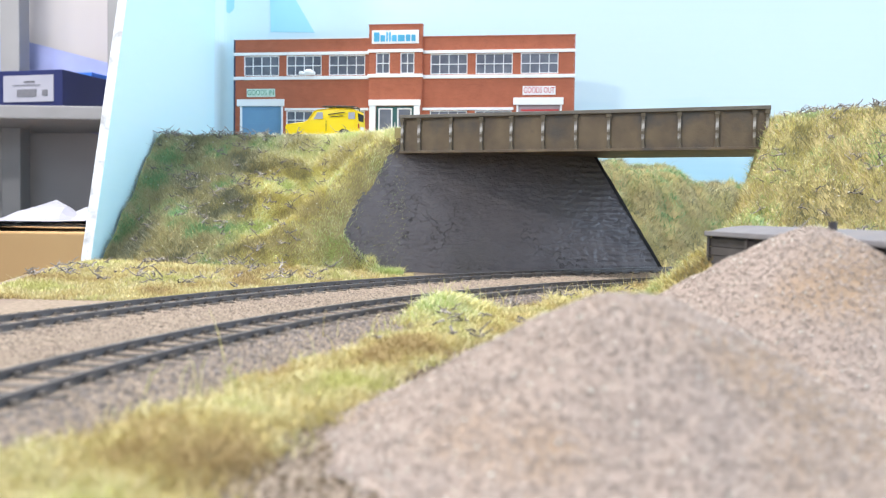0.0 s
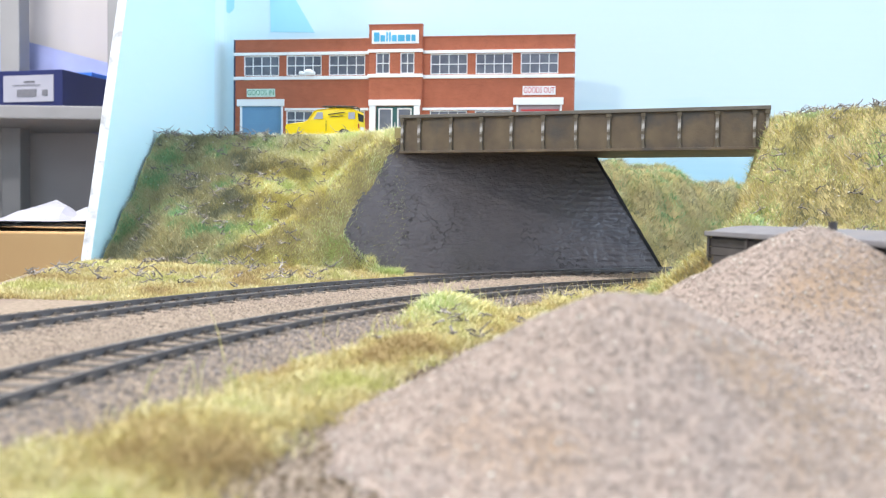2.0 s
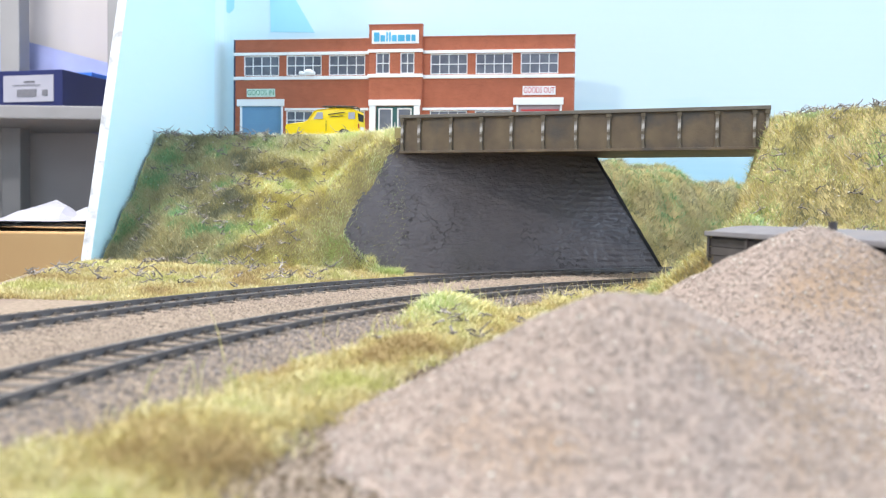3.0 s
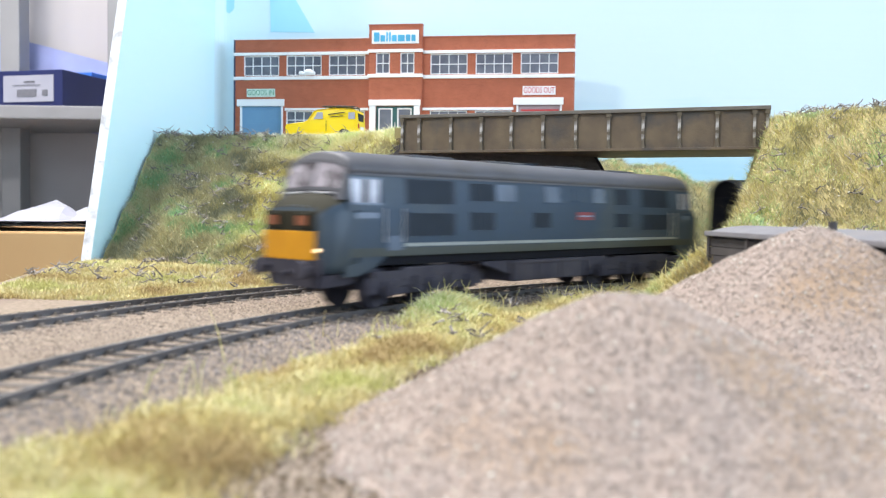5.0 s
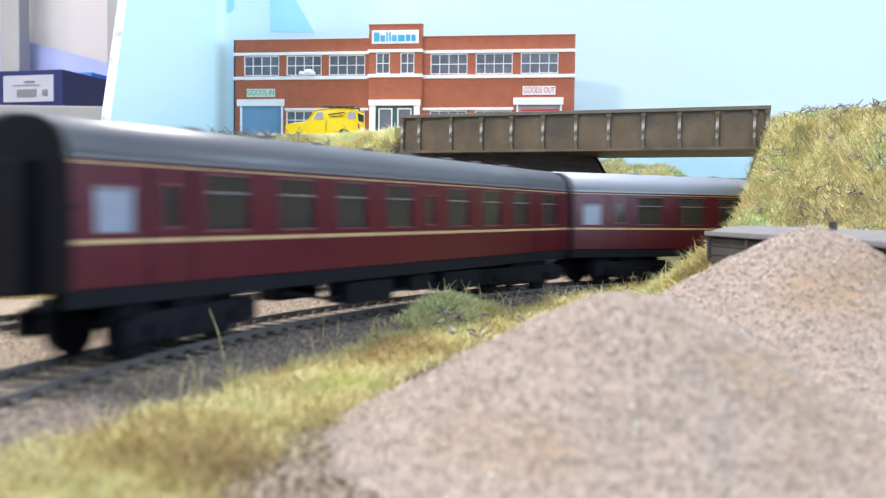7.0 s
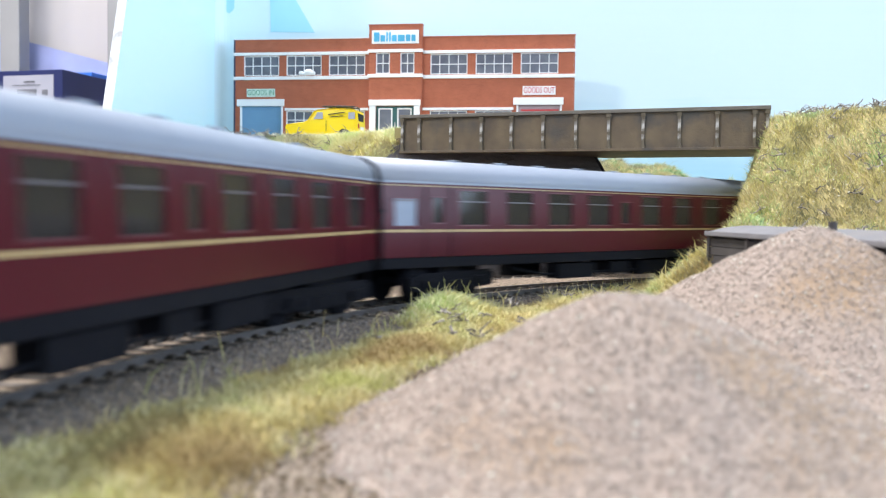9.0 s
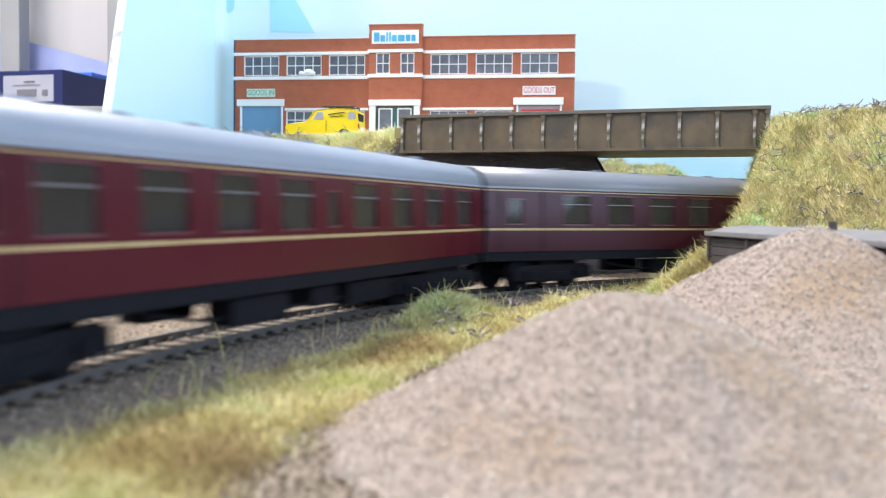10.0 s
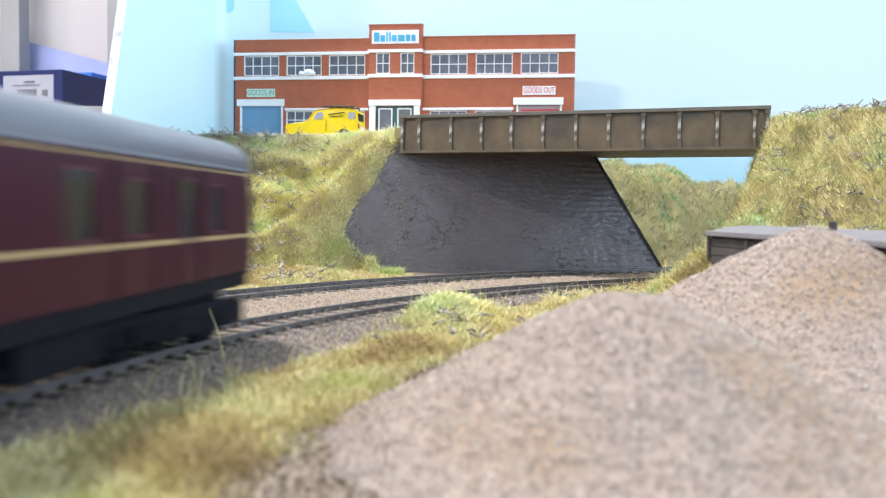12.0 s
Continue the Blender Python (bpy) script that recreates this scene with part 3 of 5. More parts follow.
def bridge():
    ux, uy = 0.9384, -0.3457
    t = empty("girder_bridge", at(-24.8, 512, 0, math.degrees(math.atan2(uy, ux))))
    tagged(t, "weathered brown plate girder bridge on a skew over tracks", "bridge")
    L = 199.5
    part("girder_plate", boxed(0, L, 0, 1.6, 72, 91), GIRDER, t)
    part("top_flange", boxed(-0.8, L + 0.6, -2.6, 3.6, 90.8, 92.7, bevel=0.3), FLANGE, t, "pale dusty top flange")
    part("bottom_flange", boxed(-0.3, L + 0.3, -2.4, 3.4, 70.8, 72.3, bevel=0.25), GIRDER, t)
    rib = None
    for x in (0.9, 11.3, 30.6, 48.7, 66.0, 83.9, 101.9, 119.5, 137.5, 155.9, 174.6, 192.5, 198.6):
        if rib is None:
            bm = bmesh.new()
            box(bm, -0.75, 0.75, -1.9, 0.0, 72.3, 90.8)
            box(bm, -1.3, 1.3, -2.1, -0.1, 88.6, 90.7, bevel=0.2)
            box(bm, -1.2, 1.2, -2.0, -0.1, 72.4, 73.6)
            rib = part("stiffener", bm, GIRDER_RIB, t)
            o = rib
        else:
            o = new("stiffener", rib.data)
            o.parent = t
        o.matrix_basis = at(x, 0, 0)
    part("deck", boxed(-6, L - 1, 3.4, 96, 73.4, 80), GIRDER, t, "dark bridge deck underside")
    part("road_surface", boxed(-6, L - 1, 3.5, 96, 80.1, 86), SOIL, t)
    part("rear_girder", boxed(0, L, 96.1, 98.2, 73.4, 92), GIRDER, t)


bridge()


def abutment():
    rng = random.Random(5)
    bx, by = 0.938, 0.346
    nxv, nyv = 0.346, -0.938
    rows, cols = 120, 240
    verts, faces = [], []
    for layer in (0, 1):
        for j in range(rows + 1):
            k = j / rows
            a0, a1 = abutment_edge(k) - 9 + 8 * k, 170 - 43 * k
            for i in range(cols + 1):
                s = a0 + (a1 - a0) * i / cols
                wave = k * 75 + 0.9 * fuzz(s, k * 75, 22, 36)
                course = 0.10 * math.sin(wave * math.tau / 3.4) * (0.35 + 0.9 * max(0.0, fuzz(s, k * 75, 16, 35)) + 2.2 * ramp01(s, 92, 140))
                chip = 0.34 * fuzz(s, k * 70 * 2.4, 3.2, 34)
                out = 20.5 * (1 - k) + (0.35 * fuzz(s, k * 70, 9, 31) + 0.26 * fuzz(s, k * 70 * 3, 5, 33) + course + chip if layer == 0 else -26)
                verts.append((-26 + s * bx + out * nxv, 516 + s * by + out * nyv, -2 + 78.2 * k))
    n = cols + 1
    off = (rows + 1) * n
    for j in range(rows):
        for i in range(cols):
            a = j * n + i
            faces.append((a, a + 1, a + n + 1, a + n))
    for j in range(rows):
        for i in (0, cols):
            a = j * n + i
            faces.append((a, a + n, a + n + off, a + off))
    for i in range(cols):
        a = rows * n + i
        faces.append((a, a + 1, a + 1 + off, a + off))
    ob = raw("bridge_abutment", verts, faces, STONE, smooth=True)
    tagged(ob, "battered grey painted stone abutment under the bridge", "abutment", "", "structure")
    cap = bmesh.new()
    rings = []
    for j in range(14):
        k = j / 13
        s = 170 - 43 * k
        w = 0.9 + rng.uniform(-0.25, 0.35)
        o = 20.5 * (1 - k)
        c = Vector((-26 + s * bx + o * nxv, 516 + s * by + o * nyv, -2 + 78.2 * k))
        rings.append([c + Vector((-0.4, -0.5, 0)), c + Vector((w + 0.7, -0.3, 0.3)), c + Vector((w + 0.7, 4, 0.3)), c + Vector((-0.4, 4, 0))])
    loft(cap, rings)
    e = part("abutment_edging", cap, BLACK)
    tagged(e, "ragged black edging strip along the abutment", "edging", "", "structure")


abutment()

# ---- factory building ----


def factory():
    t = empty("factory_building", at(-175, 740, 0, math.degrees(math.atan2(-40, 276.5))))
    tagged(t, "two-storey red brick card factory with white bands and metal windows", "building")
    W = 279
    BASE, TOP = 91, 177.5
    wall = bmesh.new()
    ups = [(7.5, 37.8), (44.1, 74.0), (80.2, 110.6), (164.5, 194.6), (201.2, 230.8), (237.2, 266.9)]
    lows = [(44.1, 74.0), (80.2, 110.6), (164.5, 194.6), (201.2, 230.8)]
    holes = [(a, b, 147.8, 164.2) for a, b in ups] + [(a, b, 104, 118.8) for a, b in lows] + [(5.2, 40.6, BASE, 124.5), (235.2, 269.5, BASE, 124.8)]
    bayholes = [(120.3, 131.7, 148.3, 165.0), (140.4, 151.8, 148.3, 165.0), (120.5, 152.0, BASE, 122.3)]

    def facade(bm, x0, x1, z0, z1, cut, y):
        xs = sorted({x0, x1, *[h[0] for h in cut], *[h[1] for h in cut]})
        zs = sorted({z0, z1, *[h[2] for h in cut], *[h[3] for h in cut]})
        vs = {}

        def v(i, k, side):
            if (i, k, side) not in vs:
                vs[i, k, side] = bm.verts.new((xs[i], y + 2 * side, zs[k]))
            return vs[i, k, side]

        def solid(i, k):
            if not (0 <= i < len(xs) - 1 and 0 <= k < len(zs) - 1):
                return False
            mx, mz = (xs[i] + xs[i + 1]) / 2, (zs[k] + zs[k + 1]) / 2
            return not any(h[0] < mx < h[1] and h[2] < mz < h[3] for h in cut)
        for i in range(len(xs) - 1):
            for k in range(len(zs) - 1):
                if not solid(i, k):
                    continue
                for side in (0, 1):
                    bm.faces.new((v(i, k, side), v(i + 1, k, side), v(i + 1, k + 1, side), v(i, k + 1, side)))
                for di, dk, a, b in ((-1, 0, (i, k), (i, k + 1)), (1, 0, (i + 1, k), (i + 1, k + 1)), (0, -1, (i, k), (i + 1, k)), (0, 1, (i, k + 1), (i + 1, k + 1))):
                    if not solid(i + di, k + dk):
                        bm.faces.new((v(*a, 0), v(*b, 0), v(*b, 1), v(*a, 1)))
    facade(wall, 0, 114.4, BASE, TOP, [h for h in holes if h[1] < 114], 0)
    part("wall", wall, BRICK, t)
    wall = bmesh.new()
    facade(wall, 158.2, W, BASE, TOP, [h for h in holes if h[0] > 158], 0)
    part("wall", wall, BRICK, t)
    wall = bmesh.new()
    facade(wall, 114.4, 158.2, BASE, 187, bayholes, -3)
    part("entrance_bay", wall, BRICK, t)
    part("bay_return", boxed(114.42, 116.4, -0.98, 2, BASE, 186.9), BRICK, t)
    part("bay_return", boxed(156.2, 158.18, -0.98, 2, BASE, 186.9), BRICK, t)
    part("side_wall", boxed(-1.3, -0.05, -0.5, 5.5, BASE, TOP + 0.4), CARDEDGE, t, "dark blue card side")
    part("side_wall", boxed(W + 0.05, W + 0.9, 0.1, 5.5, BASE, TOP), BRICK, t)
    part("roof", boxed(0.2, W - 0.2, 2.1, 5.4, TOP - 6, TOP - 2), CARDEDGE, t)
    part("coping", boxed(-1.1, 114.3, -0.6, 2.6, TOP + 0.05, TOP + 0.8), WHITECARD, t)
    part("coping", boxed(158.3, W + 1, -0.6, 2.6, TOP + 0.05, TOP + 0.8), BRICK, t)
    part("coping", boxed(114, 158.6, -3.5, 1.5, 187.05, 187.9), BRICK, t)
    for z0, z1 in ((164.4, 166.9), (144.4, 147.2)):
        part("band", boxed(-1.2, 113.9, -1.2, -0.02, z0, z1, bevel=0.2), WHITECARD, t)
        part("band", boxed(113.6, 159.0, -4.4, -3.02, z0 + 0.8, z1 + 0.8, bevel=0.2), WHITECARD, t)
        part("band", boxed(158.7, W + 1.2, -1.2, -0.02, z0, z1, bevel=0.2), WHITECARD, t)
    part("band", boxed(43, 114.2, -1.0, -0.02, 119, 121.1, bevel=0.2), WHITECARD, t)
    part("band", boxed(158.4, 232, -1.0, -0.02, 119, 121.1, bevel=0.2), WHITECARD, t)

    def window(x0, x1, z0, z1, nx, nz, y):
        w = part("window", boxed(x0 + 0.02, x1 - 0.02, y + 1.3, y + 1.7, z0 + 0.02, z1 - 0.02), PANE, t)
        bm = bmesh.new()
        f = 0.75
        box(bm, x0, x1, y + 0.3, y + 1.25, z0, z0 + f)
        box(bm, x0, x1, y + 0.3, y + 1.25, z1 - f, z1)
        box(bm, x0, x0 + f, y + 0.3, y + 1.25, z0 + f, z1 - f)
        box(bm, x1 - f, x1, y + 0.3, y + 1.25, z0 + f, z1 - f)
        part("window_frame", bm, WHITECARD, w)
        for i in range(1, nx):
            x = x0 + (x1 - x0) * i / nx
            part("glazing_bar", boxed(x - 0.3, x + 0.3, y + 0.45, y + 1.25, z0 + f, z1 - f), WHITECARD, w)
        for k in range(1, nz):
            z = z0 + (z1 - z0) * k / nz
            part("glazing_bar", boxed(x0 + f, x1 - f, y + 0.4, y + 1.28, z - 0.35, z + 0.35), WHITECARD, w)
    for a, b in ups:
        window(a, b, 147.8, 164.2, 4, 2, 0)
    for a, b in lows:
        window(a, b, 104, 118.8, 4, 2, 0)
    window(120.3, 131.7, 148.3, 165.0, 2, 2, -3)
    window(140.4, 151.8, 148.3, 165.0, 2, 2, -3)

    def roller(x0, x1, top, mat, lintel):
        d = part("roller_door", boxed(x0, x1, 1.2, 1.9, BASE, top), mat, t)
        z = BASE + 2
        while z < top - 1:
            part("slat", boxed(x0 + 0.2, x1 - 0.2, 0.75, 1.3, z, z + 1.55), mat, d)
            z += 1.95
        part("lintel", boxed(x0 - 3.4, x1 + 2.0, -1.6, -0.02, top - 1.8, top + 4.0, bevel=0.3), lintel, t, "white door lintel")
        part("jamb", boxed(x0 - 0.8, x0 + 0.6, -0.8, 1.1, BASE, top), lintel, t)
        part("jamb", boxed(x1 - 0.6, x1 + 0.8, -0.8, 1.1, BASE, top), lintel, t)
    roller(5.2, 40.6, 124.5, SHUTTER, WHITECARD)
    roller(235.2, 269.5, 124.8, REDSHUT, WHITECARD)
    part("red_bar", boxed(238, 268, 0.2, 0.7, 118.3, 119.6), SIGNRED, t, "red bar on the shutter")

    part("door_surround", box(box(boxed(114.6, 157.4, -4.6, -3.02, 122.5, 127.2, bevel=0.3), 115.4, 120.4, -4.4, -3.02, BASE, 122.4), 152.1, 156.8, -4.4, -3.02, BASE, 122.4), WHITECARD, t, "white entrance surround")
    door = part("double_door", boxed(120.6, 151.9, -1.8, -1.2, BASE, 122.2), TEAL, t, "dark teal double door")
    for x0, x1 in ((122.6, 134.2), (138.2, 150.0)):
        bm = bmesh.new()
        for a, b, c, d in ((x0, x1, 119.6, 120.6), (x0, x1, 95, 96), (x0, x0 + 1.1, 96, 119.6), (x1 - 1.1, x1, 96, 119.6)):
            box(bm, a, b, -2.5, -1.85, c, d)
        leaf = part("door_frame", bm, WHITECARD, door, "white door frame")
        part("door_pane", boxed(x0 + 1.1, x1 - 1.1, -2.2, -1.85, 96, 119.6), PANE, door)
    part("door_handle", boxed(136.0, 136.6, -2.6, -1.85, 105, 109), SILVER, door)

    sign = part("name_board", boxed(117.0, 155.4, -4.0, -3.02, 172.2, 182.9), WHITECARD, t, "white name board with blue lettering shapes")
    x = 118.6
    for k, (w, h) in enumerate(((4.6, 7.4), (3.7, 5.2), (1.4, 7.6), (1.4, 7.6), (3.9, 5.2), (5.6, 5.2), (3.6, 5.4), (3.4, 5.2))):
        part("lettering_bar", boxed(x, x + w, -4.3, -4.02, 173.9, 173.9 + h, bevel=0.1), SIGNBLUE, sign)
        x += w + 0.95

    def notice(text, x0, x1, z0, z1, back, ink):
        b = part("notice", boxed(x0, x1, -0.7, -0.02, z0, z1), back, t)
        cu = bpy.data.curves.new("writing", "FONT")
        cu.body, cu.align_x, cu.align_y = text, "CENTER", "CENTER"
        cu.size, cu.extrude = (z1 - z0) * 0.82 * MM, 0.00005
        tmp = bpy.data.objects.new("tmp", cu)
        me = bpy.data.meshes.new_from_object(tmp)
        bpy.data.objects.remove(tmp)
        span = max(v.co.x for v in me.vertices) - min(v.co.x for v in me.vertices)
        me.materials.append(ink)
        o = new("writing", me)
        o.parent = b
        o.matrix_basis = pose((x0 + x1) / 2 * MM, -0.78 * MM, (z0 + z1) / 2 * MM, 90, 0, 0) @ Matrix.Diagonal(((x1 - x0) * 0.93 * MM / span, 1.15, 1, 1))
    notice("GOODS IN", 10.1, 34.5, 130.4, 137.1, SIGNPALE, SIGNGREEN)
    notice("GOODS OUT", 239.1, 265.1, 131.0, 137.9, WHITECARD, SIGNRED)
    cloud = bmesh.new()
    for x, z, r in ((57.5, 149.6, 2.2), (63.5, 150.2, 3.6), (67, 149.4, 2.4), (61, 149, 2.5)):
        bmesh.ops.create_icosphere(cloud, subdivisions=2, radius=r, matrix=Matrix.LocRotScale((x, -2.2, z), None, (1.1, 0.35, 0.75)))
    part("white_blob", cloud, WHITECARD, t, "small white rounded cut-out on the window sill", smooth=True)


factory()

# ---- yellow van ----


def van():
    t = empty("delivery_van", at(-81.0, 602, 85.2, -11))
    tagged(t, "small bright yellow delivery van with black roof rack", "van")
    # side outline, nose towards -x
    out = [(-25, 3.6), (-25.6, 8.2), (-24.6, 9.9), (-11.5, 11.6), (-10.0, 12.2), (-5.0, 18.6), (-3.0, 19.6), (8, 20.4), (21.5, 20.0), (24.4, 18.8), (25.4, 11.0), (25.6, 4.8), (25.0, 3.2)]
    bm = bmesh.new()

    def ring(y, pinch):
        r = []
        for x, z in out:
            k = pinch * max(0, (z - 11) / 11)
            r.append((x * (1 - 0.02 * pinch), y * (1 - 0.14 * k), z - 0.3 * pinch))
        return r
    loft(bm, [ring(-8.8, 1.2), ring(-9.4, 0.9), ring(-9.2, 0.3), ring(9.2, 0.3), ring(9.4, 0.9), ring(8.8, 1.2)])
    bmesh.ops.bevel(bm, geom=[e for e in bm.edges], offset=0.35, segments=1, affect="EDGES")
    part("body", bm, YELLOW, t, smooth=False)

    def wedge(name, pts, y, mat, label=""):
        b = bmesh.new()
        loft(b, [[(x, y, z) for x, z in pts], [(x, y - 0.35, z) for x, z in pts]])
        part(name, b, mat, t, label)
    wedge("side_window", [(-5.4, 13.0), (1.2, 13.2), (1.2, 17.6), (-2.6, 17.6)], -9.0, CABGLASS)
    wedge("side_window", [(19.0, 13.0), (23.6, 13.0), (23.2, 17.4), (19.0, 17.4)], -9.0, CABGLASS)
    bm = bmesh.new()
    loft(bm, [[(-9.7, y, 13.0), (-5.6, y, 18.2), (-5.2, y, 18.0), (-9.3, y, 12.8)] for y in (-7.4, 7.4)])
    part("windscreen", bm, GRILLE, t)
    part("rear_window", boxed(24.4, 25.2, -6, 6, 12.0, 17.0, bevel=0.2), GRILLE, t)
    part("number_plate", boxed(25.6, 26.0, -4, 4, 6.0, 8.4), WHITECARD, t)
    part("tail_lamp", boxed(25.4, 25.9, -8.2, -6.8, 7, 10), SIGNRED, t)
    wedge("lettering_bar", [(5.0, 15.8), (16.2, 17.2), (16.2, 17.8), (5.0, 16.4)], -8.95, BLACK)
    wedge("lettering_bar", [(6.4, 14.2), (15.4, 14.9), (15.4, 15.4), (6.4, 14.7)], -9.05, BLACK)
    part("bumper", boxed(-25.2, -24.4, -8.6, 8.6, 4.2, 5.8, bevel=0.2), SILVER, t)
    part("door_seam", boxed(3.4, 3.7, -9.6, -9.3, 5.0, 12.6), BLACK, t)
    rack = empty("roof_rack", at(0, 0, 0), t)
    bm = bmesh.new()
    for y in (-6.5, 6.5):
        rod(bm, (0, y, 21.9), (22, y, 21.5), 0.45)
    for x in (2, 7, 12, 17, 22):
        rod(bm, (x, -6.5, 21.7), (x, 6.5, 21.7), 0.4)
        rod(bm, (x, -6.5, 21.9), (x, -6.8, 19.4), 0.3)
        rod(bm, (x, 6.5, 21.9), (x, 6.8, 19.4), 0.3)
    part("rail_frame", bm, BLACK, rack)
    bm = bmesh.new()
    for x, r in ((6, 1.3), (11, 1.5), (16, 1.2)):
        rod(bm, (x - 2, -3, 22.0), (x + 2, 3, 22.0), r * 0.7, seg=10)
    part("load", bm, BLACK, rack, "dark bundled load")
    for x, ys in ((-15.5, (0,)), (15.5, (-8.2, 8.2))):
        for y in ys:
            w = part("wheel", rod(bmesh.new(), (x, y - 1.3, 3.2), (x, y + 1.3, 3.2), 3.3, seg=20), TYRE, t)
            part("hub", rod(bmesh.new(), (x, y - 1.5, 3.2), (x, y + 1.5, 3.2), 1.6, seg=14), SILVER, w)


van()

# ---- grounded goods van behind the heap ----


def goods_van():
    dx, dy = 108.5 - 93.7, 200 - 310
    L = 116
    t = empty("goods_van_body", at(93.7, 310, 0, math.degrees(math.atan2(dy, dx))))
    tagged(t, "grounded black planked goods van body with grey curved roof", "van body")
    Wd = 32
    part("body", boxed(0.4, L, 0.5, Wd - 0.5, -1, 31.2), VANBODY, t)
    z = 0.0
    plank = None
    while z < 30:
        if plank is None:
            plank = part("plank", boxed(0.2, L, -0.25, 0.5, 0.0, 2.75, bevel=0.12), VANBODY, t)
            o = plank
        else:
            o = new("plank", plank.data)
            o.parent = t
        o.matrix_basis = at(0, 0, z)
        z += 3.0
    for x in (0, 28, 57, 86, 114):
        part("upright", boxed(x, x + 1.6, -0.9, -0.28, 0, 31), VANBODY, t)
    bm = bmesh.new()
    arc = [(-1.1 + (Wd + 2.2) * i / 14, 31.3 + 3.0 * math.sin(math.pi * i / 14) ** 0.75) for i in range(15)]
    sec = arc + [(y, z - 1.0 if 0 < i < 14 else z - 0.9) for i, (y, z) in reversed(list(enumerate(arc)))]
    loft(bm, [[(x, y, z) for y, z in sec] for x in (-1.4, L)])
    part("roof", bm, VANROOF, t, "grey weathered curved roof", smooth=False)
    part("eaves_strip", boxed(-1.2, L, -1.5, -0.95, 30.6, 32.2, bevel=0.2), VANROOF, t)
    part("stove_pipe", rod(bmesh.new(), (61, 9, 33), (61, 9, 36.4), 1.2, seg=10), VANBODY, t)


goods_van()

# ---- train ----
# Vehicle space: origin on the rail heads at mid-length, -x leads, millimetres.


def half_width(z, w=17.6):
    """Tumblehome of a coach or locomotive side."""
    return w - 0.0022 * max(0, 26 - z) ** 2 - 0.0042 * max(0, z - 27) ** 2


def pierced_side(bm, x0, x1, z0, z1, holes, sign, width, depth=0.9):
    """One curved side sheet with window openings and their reveals."""
    xs = sorted({x0, x1, *[h[0] for h in holes], *[h[1] for h in holes]})
    zs = sorted({z0, z1, *[h[2] for h in holes], *[h[3] for h in holes], *[round(z0 + (z1 - z0) * i / 7, 1) + 0.013 for i in range(1, 7)]})
    cache = {}

    def v(x, z, inner):
        k = (round(x, 3), round(z, 3), inner)
        if k not in cache:
            cache[k] = bm.verts.new((x, sign * (half_width(z, width) - inner * depth), z))
        return cache[k]

    def cut(x, z):
        return any(h[0] < x < h[1] and h[2] < z < h[3] for h in holes)
    for xa, xb in zip(xs, xs[1:]):
        for za, zb in zip(zs, zs[1:]):
            if cut((xa + xb) / 2, (za + zb) / 2):
                continue
            bm.faces.new((v(xa, za, 0), v(xb, za, 0), v(xb, zb, 0), v(xa, zb, 0)))
    for a, b, c, d in holes:
        zz = [z for z in zs if c <= z <= d]
        for x in (a, b):
            for za, zb in zip(zz, zz[1:]):
                bm.faces.new((v(x, za, 0), v(x, zb, 0), v(x, zb, 1), v(x, za, 1)))
        xx = [x for x in xs if a <= x <= b]
        for z in (c, d):
            for xa, xb in zip(xx, xx[1:]):
                bm.faces.new((v(xa, z, 0), v(xb, z, 0), v(xb, z, 1), v(xa, z, 1)))


def side_strip(bm, x0, x1, z0, z1, sign, width, out=0.12):
    """A thin raised band that follows the side."""
    r = []
    for x in (x0, x1):
        r.append([(x, sign * (half_width(z0, width) - 0.2), z0), (x, sign * (half_width(z0, width) + out), z0),
                  (x, sign * (half_width(z1, width) + out), z1), (x, sign * (half_width(z1, width) - 0.2), z1)])
    loft(bm, r)
    return bm


WHEELSETS = []


